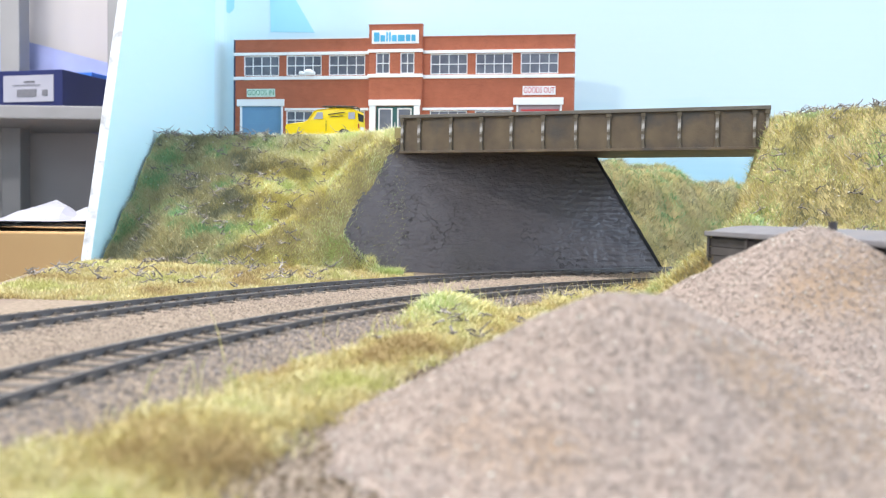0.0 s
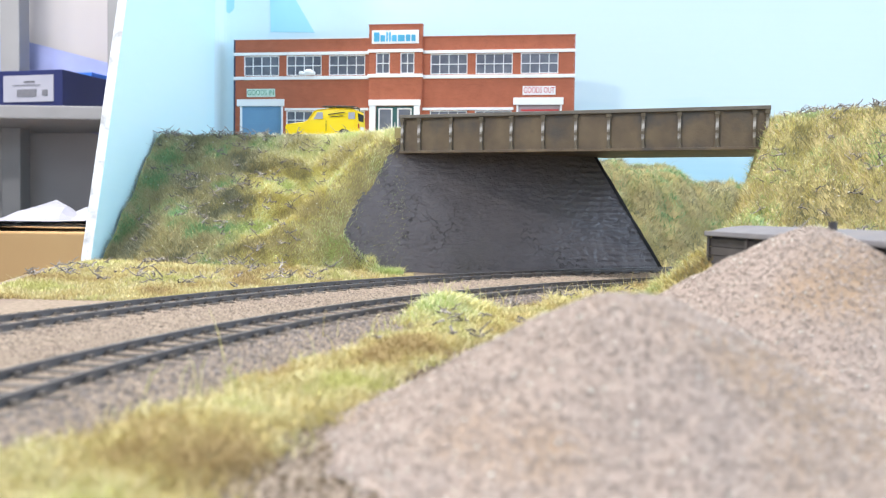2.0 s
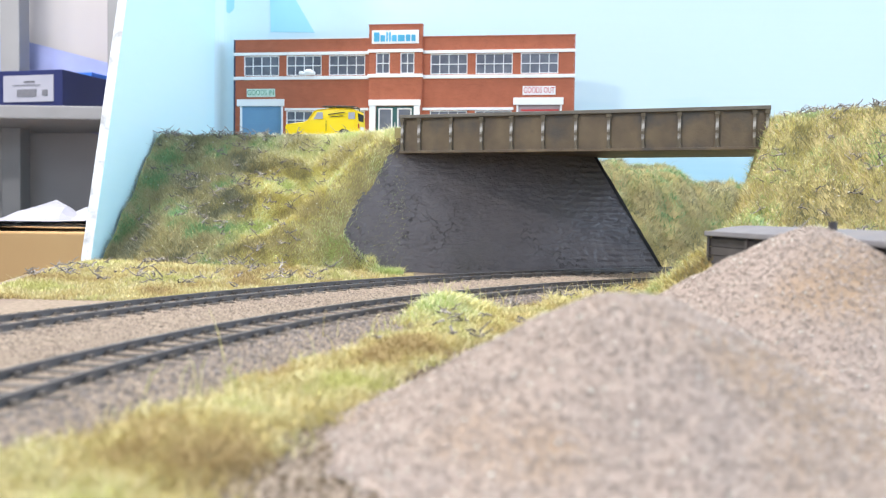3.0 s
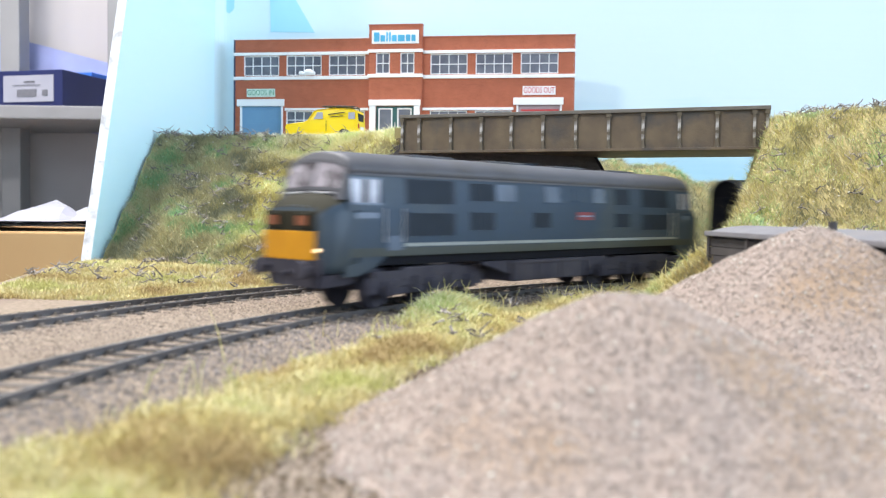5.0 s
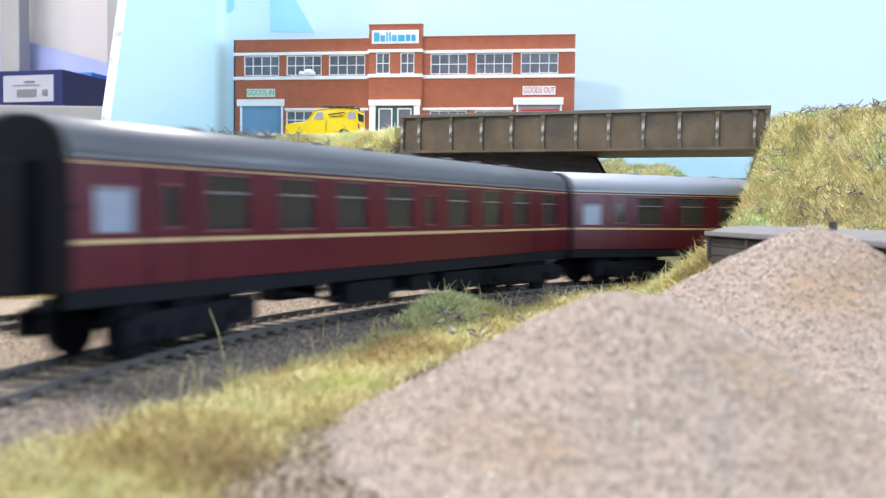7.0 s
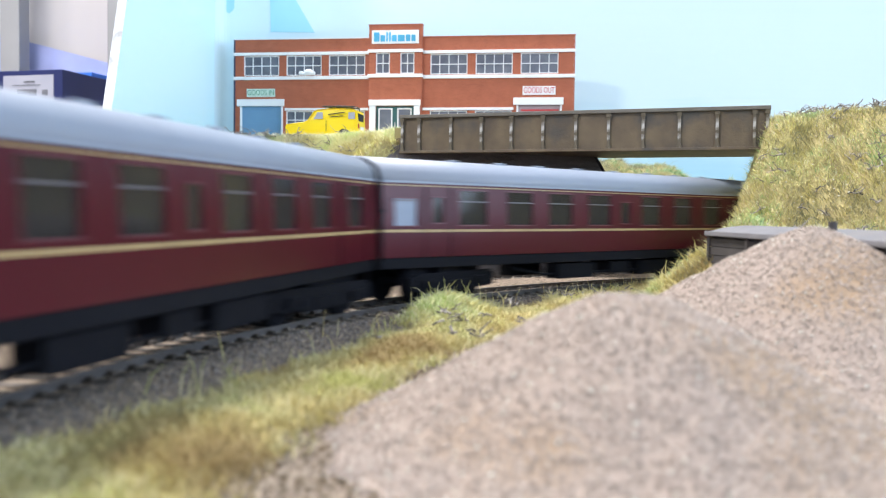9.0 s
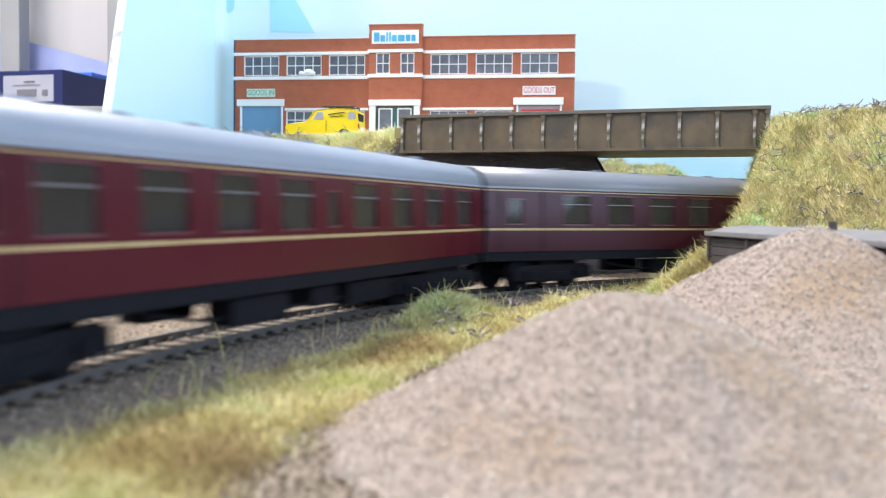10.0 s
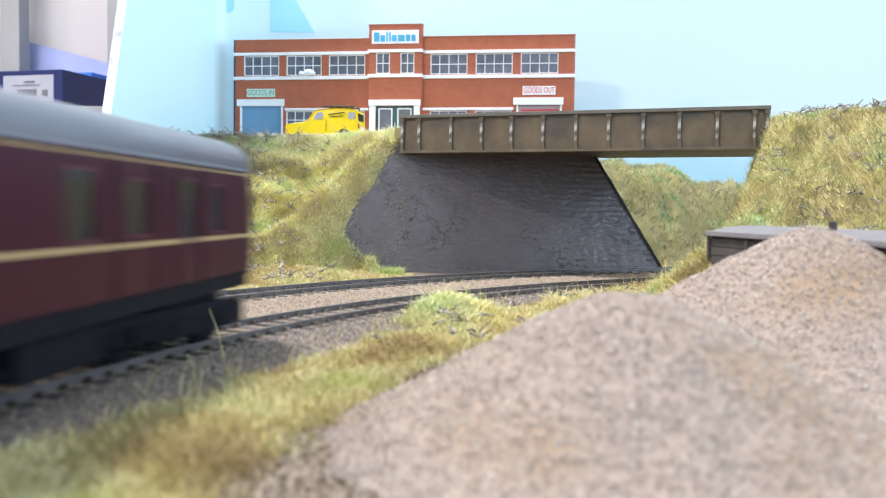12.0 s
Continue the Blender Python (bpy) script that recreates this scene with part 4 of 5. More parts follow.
def bogie(t, x, turn, axles, wheel_r, frame_mat, heavy):
    b = empty("bogie", at(x, 0, 0, turn), t)
    half = max(axles) + 7.5
    for s in (-1, 1):
        bm = bmesh.new()
        y = s * 13.6
        if heavy:
            box(bm, -half, half, y - 0.9, y + 0.9, 7.0, 12.4, bevel=0.5)
            box(bm, -half * 0.8, half * 0.8, y - 0.5, y + 0.5, 4.4, 6.9, bevel=0.4)
            box(bm, -half * 0.55, half * 0.55, y - 1.2, y + 1.2, 9.0, 13.4, bevel=0.5)
            for a in axles:
                box(bm, a - 3.2, a + 3.2, y + s * 0.2, y + s * 2.2, 4.2, 9.6, bevel=0.7)
                rod(bm, (a, y + s * 1.0, 6.6), (a, y + s * 2.9, 6.6), 2.0, seg=14)
            for a in (-half * 0.32, half * 0.32):
                rod(bm, (a, y + s * 1.5, 5.4), (a, y + s * 1.5, 10.5), 1.5, seg=10)
            box(bm, -half - 3, -half + 3, y - 0.7, y + 0.7, 5.0, 10.4, bevel=0.5)
            box(bm, half - 3, half + 3, y - 0.7, y + 0.7, 5.0, 10.4, bevel=0.5)
        else:
            box(bm, -half, half, y - 0.6, y + 0.6, 7.2, 10.4, bevel=0.3)
            box(bm, -11.5, 11.5, y - 0.8, y + 0.6, 3.4, 7.6, bevel=0.4)
            box(bm, -half - 2.5, -half + 4, y - 0.5, y + 0.5, 4.4, 9.4, bevel=0.4)
            box(bm, half - 4, half + 2.5, y - 0.5, y + 0.5, 4.4, 9.4, bevel=0.4)
            for a in axles:
                box(bm, a - 2.4, a + 2.4, y - 0.2, y + s * 1.5, 4.6, 8.3, bevel=0.5)
                for e in (-5.2, 5.2):
                    rod(bm, (a + e, y, 4.6), (a + e, y, 8.6), 1.0, seg=8)
                box(bm, a - 6.4, a + 6.4, y - 0.5, y + 0.5, 4.0, 5.0, bevel=0.2)
            box(bm, -6, 6, y - 0.9, y + s * 1.2, 3.8, 7.4, bevel=0.4)
        part("side_frame", bm, frame_mat, b)
    part("bolster", boxed(-7, 7, -12.6, 12.6, 8.4, 12.4), frame_mat, b)
    for a in axles:
        bm = bmesh.new()
        for s in (-1, 1):
            rod(bm, (0, s * 7.3, 0), (0, s * 9.6, 0), wheel_r, seg=26)
            rod(bm, (0, s * 6.7, 0), (0, s * 7.35, 0), wheel_r + 0.75, seg=26)
            for k in range(5):
                ang = k * math.tau / 5
                rod(bm, (math.cos(ang) * wheel_r * 0.55, s * 9.5, math.sin(ang) * wheel_r * 0.55), (math.cos(ang) * wheel_r * 0.55, s * 9.85, math.sin(ang) * wheel_r * 0.55), 0.8, seg=8)
        rod(bm, (0, -9.6, 0), (0, 9.6, 0), 1.3)
        w = part("wheelset", bm, FRAMEGREY if heavy else COACHBLACK, b)
        WHEELSETS.append((w, a, wheel_r))
    return b


def buffers(t, x, out, mat):
    part("buffer_beam", boxed(min(x, x + out * 1.2), max(x, x + out * 1.2), -16, 16, 11.6, 17.0, bevel=0.3), mat, t)
    for s in (-1, 1):
        bm = rod(bmesh.new(), (x + out * 1.2, s * 11.4, 13.6), (x + out * 5.4, s * 11.4, 13.6), 1.2, seg=12)
        rod(bm, (x + out * 5.4, s * 11.4, 13.6), (x + out * 6.2, s * 11.4, 13.6), 3.0, 2.7, seg=18)
        part("buffer", bm, mat, t)
    bm = rod(bmesh.new(), (x + out, 0, 12.6), (x + out * 5.6, 0, 11.6), 0.7)
    rod(bm, (x + out * 5.2, 0, 8.2), (x + out * 5.2, 0, 12.6), 0.6)
    part("coupling", bm, mat, t)


def roof_section(w, z0, rise, n=14):
    return [(-w * math.cos(math.pi * i / n), z0 + rise * math.sin(math.pi * i / n) ** 0.72) for i in range(n + 1)]


OPEN_WINDOWS = [(-121.5, -111.5, 27.2, 36.6, "frost"), (-104.4, -99.2, 28.2, 37.2, "plain"), (-91.6, -77.4, 27.4, 39.9, "vent"), (-66.6, -52.4, 27.4, 39.9, "vent"), (-42.6, -28.4, 27.4, 39.9, "vent"),
                (-18, -3.2, 27.4, 39.9, "vent"), (4.6, 10.6, 28, 37.2, "plain"), (19.4, 33.6, 27.4, 39.9, "vent"), (45, 59.2, 27.4, 39.9, "vent"), (70.4, 84.6, 27.4, 39.9, "vent"), (99, 112.6, 27.4, 39.9, "vent")]
BRAKE_WINDOWS = [(-118, -110, 27.6, 37.6, "plain"), (-88.4, -73.6, 27.4, 39.6, "vent"), (-63, -48.4, 27.4, 39.6, "vent"), (-37, -22.4, 27.4, 39.6, "vent"), (-11.6, 3.0, 27.4, 39.6, "vent"),
                 (31, 41, 26.8, 38.4, "plain"), (53, 62, 27.2, 37.4, "plain"), (79, 88, 25.6, 38.4, "plain"), (97, 105, 27.0, 37.6, "plain")]


def coach(label, paint, roof_mat, windows, vents, half=126.7):
    t = empty("railway_coach")
    tagged(t, label, "railway coach", "coaches of the train")
    H = half
    holes = [w[:4] for w in windows]
    body = t
    for s in (-1, 1):
        bm = bmesh.new()
        pierced_side(bm, -H, H, 16.3, 42.0, holes, s, 17.6)
        part("side_panel", bm, paint, body, smooth=False)
        bm = side_strip(bmesh.new(), -H, H, 25.0, 25.9, s, 17.6)
        part("lining", bm, LINING, body, "cream and gold waist line")
        part("lining", side_strip(bmesh.new(), -H, H, 40.9, 41.25, s, 17.6, 0.1), LINING, body, "thin cream upper line")
        part("gutter", side_strip(bmesh.new(), -H - 0.3, H + 0.3, 41.9, 42.6, s, 17.6, 0.5), roof_mat, body)
        for a, b, c, d, style in windows:
            y = s * (half_width((c + d) / 2) - 0.75)
            g = part("window", boxed(a - 0.2, b + 0.2, y - 0.12, y + 0.12, c - 0.2, d + 0.2), FROST if style == "frost" else COACHGLASS, t)
            fm = bmesh.new()
            for e in ((a - 0.35, b + 0.35, d - 0.1, d + 0.3), (a - 0.35, b + 0.35, c - 0.3, c + 0.1)):
                yy = s * half_width((e[2] + e[3]) / 2)
                box(fm, e[0], e[1], yy - 0.35, yy + 0.12 * s, e[2], e[3])
            part("window_frame", fm, WINFRAME, g)
            if style != "plain":
                yy = s * (half_width(35.9) - 0.15)
                part("vent_bar", boxed(a, b, yy - 0.3, yy + 0.3, 35.7, 36.1), VENTBAR, g, "dull grey sliding vent bar")
        for x in (-108, -96, 92, 116) if windows is OPEN_WINDOWS else (-122, -100, 48, 66, 76, 91):
            bm = boxed(x, x + 0.28, s * 17.5 - 0.1 if s > 0 else -17.75, s * 17.5 + 0.25 if s > 0 else -17.4, 16.5, 40.5)
            part("door_seam", bm, COACHBLACK, body)
    for e in (-1, 1):
        sec = [(-half_width(15.4), 15.4), *[(-half_width(z), z) for z in (20, 26, 32, 37, 42)], *roof_section(16.65, 42.0, 8.6), *[(half_width(z), z) for z in (37, 32, 26, 20)], (half_width(15.4), 15.4)]
        bm = bmesh.new()
        loft(bm, [[(e * x, y, z) for y, z in sec] for x in (H - 1.0, H)])
        part("end_wall", bm, COACHBLACK, t)
        gang = part("gangway", boxed(e * (H + 0.1), e * (H + 3.2), -5.9, 5.9, 15.2, 40.8, bevel=0.25), COACHBLACK, t, "black concertina gangway")
        for k in range(4):
            x = H + 0.2 + k * 0.85
            part("gangway_fold", boxed(e * x, e * (x + 0.6), -6.6, 6.6, 14.5, 41.5, bevel=0.25), COACHBLACK, gang)
        for s in (-1, 1):
            bm = rod(bmesh.new(), (e * (H + 0.2), s * 11.4, 13.0), (e * (H + 2.9), s * 11.4, 13.0), 1.3, seg=10)
            part("buffer", bm, COACHBLACK, t)
    bm = bmesh.new()
    arc = roof_section(16.95, 42.3, 8.9, 20)
    sec = arc + [(y * 0.95, z - 0.8) for y, z in reversed(arc)]
    loft(bm, [[(x, y, z) for y, z in sec] for x in (-H - 0.2, -40, 40, H + 0.2)])
    roof = part("roof", bm, roof_mat, t, smooth=True)
    for i, x in enumerate(vents):
        for y in ((-6.0, 5.2) if i % 2 else (-5.2, 6.0)):
            part("roof_vent", boxed(x - 2.2, x + 2.2, y - 1.1, y + 1.1, 49.2, 51.5, bevel=0.4), roof_mat, roof)
    for x in np.linspace(-110, 110, 9):
        z0 = [(float(x), y, z + 0.06) for y, z in arc]
        bm = bmesh.new()
        loft(bm, [[(p[0] - 0.25, p[1] * 1.002, p[2]) for p in z0], [(p[0] + 0.25, p[1] * 1.002, p[2]) for p in z0]], cap=False, closed=False)
        part("roof_rib", bm, roof_mat, roof)
    part("floor", boxed(-H + 1, H - 1, -16, 16, 14.4, 16.6), COACHBLACK, t)
    part("sole_bar", boxed(-H, H, -16.6, -14.6, 12.4, 16.2, bevel=0.2), COACHBLACK, t)
    part("sole_bar", boxed(-H, H, 14.6, 16.6, 12.4, 16.2, bevel=0.2), COACHBLACK, t)
    seats = bmesh.new()
    for x in np.arange(-96, 110, 12.6):
        for y0, y1 in ((-14.5, -4.5), (4.5, 14.5)):
            box(seats, x - 1.2, x + 1.2, y0, y1, 16.7, 31.0)
            box(seats, x - 4.2, x + 4.2, y0, y1, 16.7, 22.5)
    tagged(part("seats", seats, SEAT, t), kind="stuff")
    part("partition", boxed(-97, -96.2, -15, 15, 16.7, 41), SEAT, t)
    part("partition", boxed(13.2, 14.0, -15, 15, 16.7, 41), SEAT, t)
    for a, b, c, d, z in ((-32, -8, -13.5, -6, 5.2), (4, 17, -13.2, -4, 6.4), (24, 52, -13.5, -7, 5.0), (-40, -20, 6, 13, 5.5), (20, 44, 6, 13, 5.5)):
        part("equipment_box", boxed(a, b, c, d, z, 11.5, bevel=0.5), COACHBLACK, t)
    bm = rod(bmesh.new(), (-58, -11, 10.5), (-38, -11, 7.2), 0.5)
    rod(bm, (62, -11, 10.5), (40, -11, 7.2), 0.5)
    rod(bm, (-38, -11, 7.2), (40, -11, 7.2), 0.5)
    part("truss_rod", bm, COACHBLACK, t)
    turn = math.degrees(math.asin(93 / R_NEAR))
    bogie(t, -93, turn, (-16.5, 16.5), 7.0, COACHBLACK, False)
    bogie(t, 93, -turn, (-16.5, 16.5), 7.0, COACHBLACK, False)
    return t


def locomotive():
    t = empty("diesel_locomotive")
    tagged(t, "weathered blue-green diesel locomotive with small yellow nose panel", "locomotive")
    W = 17.4
    body = t
    cab = [(-109.2, -96.8, 34.6, 42.4)]
    cab2 = [(101.5, 112.6, 34.6, 42.4)]
    for s in (-1, 1):
        bm = bmesh.new()
        pierced_side(bm, -110.4, 113.8, 17.4, 43.8, cab + cab2, s, W)
        part("side_panel", bm, LOCOGREEN, body)
        part("waist_band", side_strip(bmesh.new(), -86, 99, 20.4, 21.5, s, W, 0.25), LOCOLOW, body, "pale green waist band")
        part("skirt", side_strip(bmesh.new(), -110, 113.5, 17.3, 20.1, s, W, 0.12), SKIRT, body, "dark olive lower skirt band")
        part("gutter", side_strip(bmesh.new(), -109, 112.5, 43.6, 44.2, s, W, 0.4), LOCOROOF, body)
        for a, b, c, d, m in ((-81, -58, 34.8, 43.0, GRILLE), (-81, -58, 23.8, 31.6, GRILLE), (-50, -36.6, 36.2, 42.6, GRILLE), (-35.6, -24.4, 36.4, 42.6, PALEWIN),
                              (-50, -36.6, 25.6, 32.0, GRILLE), (-14, -3, 26.3, 32.2, GRILLE), (-6, 3, 36.4, 42.8, PALEWIN), (12.5, 20.5, 37.4, 41.8, LOCOGREEN), (26.5, 35, 36.8, 43.0, PALEWIN),
                              (43, 55, 36.2, 43.0, GRILLE), (43, 55, 26.3, 32.2, GRILLE), (65, 89, 35.4, 43.4, GRILLE), (65, 89, 25.0, 32.0, GRILLE)):
            a, b = 20 + (a - 20) * 1.042, 20 + (b - 20) * 1.03 if b > 20 else 20 + (b - 20) * 1.042
            lv = part("grille" if m is GRILLE else "window", side_strip(bmesh.new(), a, b, c, d, s, W, 0.1), m, body)
            rim = bmesh.new()
            for e in ((a - 0.4, b + 0.4, d, d + 0.4), (a - 0.4, b + 0.4, c - 0.4, c)):
                side_strip(rim, *e, s, W, 0.3)
            part("rim", rim, LOCOGREEN, lv)
            if m is GRILLE:
                n = int((b - a) / 2.6)
                for i in range(1, n):
                    x = a + (b - a) * i / n
                    part("slat", side_strip(bmesh.new(), x - 0.25, x + 0.25, c, d, s, W, 0.28), GRILLE, lv)
        for c, d in ((34.8, 42.2),):
            for a, b in ((-109.2, -96.8), (101.5, 112.6)):
                y = s * (half_width(38.5, W) - 0.7)
                g = part("cab_window", boxed(a - 0.2, b + 0.2, y - 0.1, y + 0.1, c - 0.2, d + 0.4), CABGLASS, t, "cab side window with a pale reflection painted in")
                xm = (a + b) / 2
                part("window_bar", boxed(xm - 1.2, xm + 1.2, y - 0.4, y + 0.4, c, d + 0.2), BLACK, g, "dark window pillar")
                fm = bmesh.new()
                for e in ((a - 0.5, b + 0.5, 42.3, 42.9), (a - 0.5, b + 0.5, 34.1, 34.7)):
                    side_strip(fm, *e, s, W, 0.25)
                part("window_frame", fm, PALEWIN, g)
        part("nameplate", side_strip(bmesh.new(), 14.5, 26, 29.4, 32.7, s, W, 0.3), NAMERED, body, "red nameplate with unreadable letters")
        part("lettering_bar", side_strip(bmesh.new(), 15.5, 25, 30.7, 31.4, s, W, 0.4), FROST, body)
        for a, b in ((-107.5, -98), (103, 111)):
            part("cabside_number", side_strip(bmesh.new(), a, b, 29.8, 31.6, s, W, 0.12), PALEWIN, body, "pale cabside numeral bars")
        part("kick_plate", side_strip(bmesh.new(), -94, -87, 19.2, 24, s, W, 0.3), PALEWIN, body)
        for x in (-95.5, -87, 92, 97.4):
            rl = bmesh.new()
            rod(rl, (x, s * (W + 0.5), 22), (x, s * (W + 0.4), 33), 0.22, seg=6)
            part("handrail", rl, SILVER, body)
    # bonneted noses at both ends
    for e in (-1, 1):
        def sect(x, z0, z1, w, crown):
            pts = [(-w * 0.93, z0), (-w, z0 + 3), (-w, z1 - 4.5), (-w * 0.93, z1 - 1.6), (-w * 0.72, z1 + crown * 0.5), (-w * 0.36, z1 + crown * 0.9), (0, z1 + crown)]
            pts += [(-y, z) for y, z in reversed(pts[:-1])]
            return [(e * x, y, z) for y, z in pts]
        bm = bmesh.new()
        loft(bm, [sect(106, 13.5, 37.0, 17.3, 1.6), sect(111.5, 12.6, 36.4, 17.3, 1.6), sect(115.6, 12.2, 35.2, 17.0, 1.7), sect(118.2, 12.2, 33.8, 16.0, 1.6), sect(119.8, 12.4, 32.4, 14.7, 1.2), sect(120.5, 12.8, 31.6, 13.4, 0.6)])
        shift = at(3.4 if e > 0 else 0, 0, 0)
        nose = part("nose", bm, LOCOGREEN, t, "blue-green bonneted nose", smooth=True)
        nose.matrix_basis = shift
        tp = bmesh.new()
        loft(tp, [[(e * x, y, z + 0.12) for _, y, z in sect(x, z0, z1, w, c)[3:10]] for x, z0, z1, w, c in ((107.0, 12, 36.9, 17.3, 1.6), (111.5, 12, 36.4, 17.3, 1.6), (115.6, 11.4, 35.2, 17.0, 1.7), (118.2, 11.2, 33.8, 16.0, 1.6), (120.1, 11.4, 32.1, 14.3, 1.0))], cap=False, closed=False)
        part("nose_top", tp, NOSEGREEN, nose, "dull olive nose top", smooth=True)
        part("nose_front", boxed(e * 120.1, e * 120.9, -12.9, 12.9, 25.8, 31.9, bevel=0.3), NOSEGREEN, nose)
        part("warning_panel", boxed(e * 120.1, e * 121.2, -12.9, 12.9, 16.4, 25.6, bevel=0.4), NOSEYELLOW, nose, "small yellow warning panel")
        for y in (-7.6, 7.6):
            hc = part("headcode_box", boxed(e * 120.4, e * 121.8, y - 3.6, y + 3.6, 26.5, 31.3, bevel=0.4), NOSEGREEN, nose)
            part("headcode_disc", boxed(e * 121.8, e * 122.1, y - 2.5, y + 2.5, 27.4, 30.4), ORANGE, hc, "orange-lit headcode glass")
        for y in (-13.2, 13.2):
            part("marker_lamp", rod(bmesh.new(), (e * 119.1, y * 1.04, 19.6), (e * 121.1, y * 1.06, 19.6), 0.6, seg=12), LAMP if (e < 0 and y < 0) else FROST, nose, "small nose marker lamp")
        # cab front: raked, under the curve of the roof, with two windscreens
        crown = roof_section(16.2, 43.6, 7.4, 24)

        def screen(y, v, out=0.0):
            top = 43.6
            for (ya, za), (yb, zb) in zip(crown, crown[1:]):
                if ya <= y <= yb:
                    top = za + (zb - za) * (y - ya) / (yb - ya)
            return (e * (113.4 - 4.8 * v + out), y, 35.6 + (top - 35.6) * v)
        bm = bmesh.new()
        ys = [-16.2 + 32.4 * i / 24 for i in range(25)]
        loft(bm, [[screen(y, 0), screen(y, 0.5), screen(y, 1), screen(y, 1, -3), screen(y, 0, -3)] for y in ys])
        cf = part("cab_front", bm, LOCOROOF, t, "grey-brown cab front")
        cf.matrix_basis = shift
        for y0, y1 in ((-13.6, -1.1), (1.1, 13.6)):
            bm = bmesh.new()
            yy = [y0 + (y1 - y0) * i / 8 for i in range(9)]
            loft(bm, [[screen(y, 0.28, 0.25), screen(y, 0.8, 0.25), screen(y, 0.8, -0.6), screen(y, 0.28, -0.6)] for y in yy])
            ws = part("windscreen", bm, SCREEN, cf, "windscreen with a pale painted reflection")
            bm = bmesh.new()
            for v0, v1 in ((0.21, 0.275), (0.805, 0.87)):
                loft(bm, [[screen(y, v0, 0.45), screen(y, v1, 0.45), screen(y, v1, -0.3), screen(y, v0, -0.3)] for y in yy])
            part("screen_frame", bm, LOCOROOF, ws)
            part("wiper", rod(bmesh.new(), screen(y0 + 3, 0.25, 0.6), screen(y0 + 7.5, 0.62, 0.6), 0.3, seg=6), BLACK, ws, "thin dark wiper")
            part("sill_strip", rod(bmesh.new(), screen(y0 + 1, 0.15, 0.5), screen(y1 - 1, 0.15, 0.5), 0.4, seg=6), SILVER, ws, "bright windscreen sill strip")
        buffers(t, 123.2 if e > 0 else -119.8, e * 0.9, FRAMEGREY)
        bm = bmesh.new()
        loft(bm, [[(e * x, -w, 11.8), (e * x, w, 11.8), (e * x, w * 0.9, z), (e * x, -w * 0.9, z)] for x, w, z in ((106, 15.5, 8.6), (117.6, 14.8, 7.6), (119.4, 14, 7.8))])
        part("valance", bm, FRAMEGREY, t).matrix_basis = shift
        for y in (-16.9, 16.2):
            bm = bmesh.new()
            loft(bm, [[(e * x, yy, z) for x, z in ((112, 17.6), (112, 11.0), (106.5, 11.2), (102, 12.4), (98.5, 14.2), (95.5, 16.2), (94, 17.6))] for yy in (y, y + 0.7)])
            part("cab_skirt", bm, LOCOGREEN, t, "curved lower cab side").matrix_basis = shift
    arc = roof_section(16.4, 43.9, 8.0, 18)
    bm = bmesh.new()
    rings = []
    for x, k, dz in ((-109.4, 0.97, -0.9), (-108.2, 0.995, -0.3), (-104, 1.0, 0), (-60, 1, 0), (60, 1, 0), (107, 1.0, 0), (111.6, 0.995, -0.3), (112.8, 0.97, -0.9)):
        rings.append([(x, y * k, 43.9 + (z - 43.9) * k + dz * max(0, (z - 43.9) / 8.0)) for y, z in arc])
    loft(bm, rings, cap=True, closed=True)
    roof = part("roof", bm, LOCOROOF, t, "dusty grey roof", smooth=True)
    for x in (-62, -20, 24, 66):
        part("roof_panel", boxed(x - 11, x + 11, -6.5, 6.5, 51.2, 52.2, bevel=0.3), LOCOROOF, roof)
    part("exhaust", boxed(-1.5, 6, -2.2, 2.2, 51.5, 52.8, bevel=0.3), GRILLE, roof)
    part("floor", boxed(-112, 112, -15.4, 15.4, 14.2, 17.3), COACHBLACK, t)
    part("interior", boxed(-88, 88, -12, 12, 17.4, 41), COACHBLACK, t)
    tank = part("fuel_tank", boxed(-25, 24, -15.0, 15.0, 5.4, 13.9, bevel=0.8), FRAMEGREY, t)
    part("tank_flange", boxed(-26.5, 25.5, -15.5, 15.5, 12.2, 13.6, bevel=0.2), FRAMEGREY, tank)
    for x0, x1 in ((-26.4, -43), (25.4, 42)):
        bm = bmesh.new()
        loft(bm, [[(x0, y, 13.8), (x1, y, 13.8), (x1, y, 12.9), (x0, y, 8.4)] for y in (-14.6, -13.2)])
        part("tank_wing", bm, FRAMEGREY, tank, "slanted dusty side plate")
    for x in (-10, 6):
        part("tank_rib", boxed(x, x + 0.6, -15.4, -14.9, 5.8, 12.1), FRAMEGREY, tank)
    turn = math.degrees(math.asin(72 / R_NEAR))
    bogie(t, -72, turn, (-25, 0, 25), 6.6, FRAMEGREY, True)
    bogie(t, 72, -turn, (-25, 0, 25), 6.6, FRAMEGREY, True)
    return t


loco = locomotive()
VENTS = [-84, -60, -36, -12, 14, 38, 62, 86]
coaches = [coach("maroon corridor coach with cream waist line and dark grey roof", MAROON, ROOFDARK, OPEN_WINDOWS, VENTS),
           coach("maroon corridor coach with cream waist line and pale grey roof", MAROON, ROOFPALE, OPEN_WINDOWS, VENTS),
           coach("maroon corridor coach with cream waist line and pale grey roof", MAROON, ROOFPALE, OPEN_WINDOWS, VENTS),
           coach("dull maroon brake coach, last in train, with grey roof", PLUM, ROOFMID, BRAKE_WINDOWS, [-84, -60, -36, -12, 14], 128.2)]

# ---- room things seen past the end of the board ----


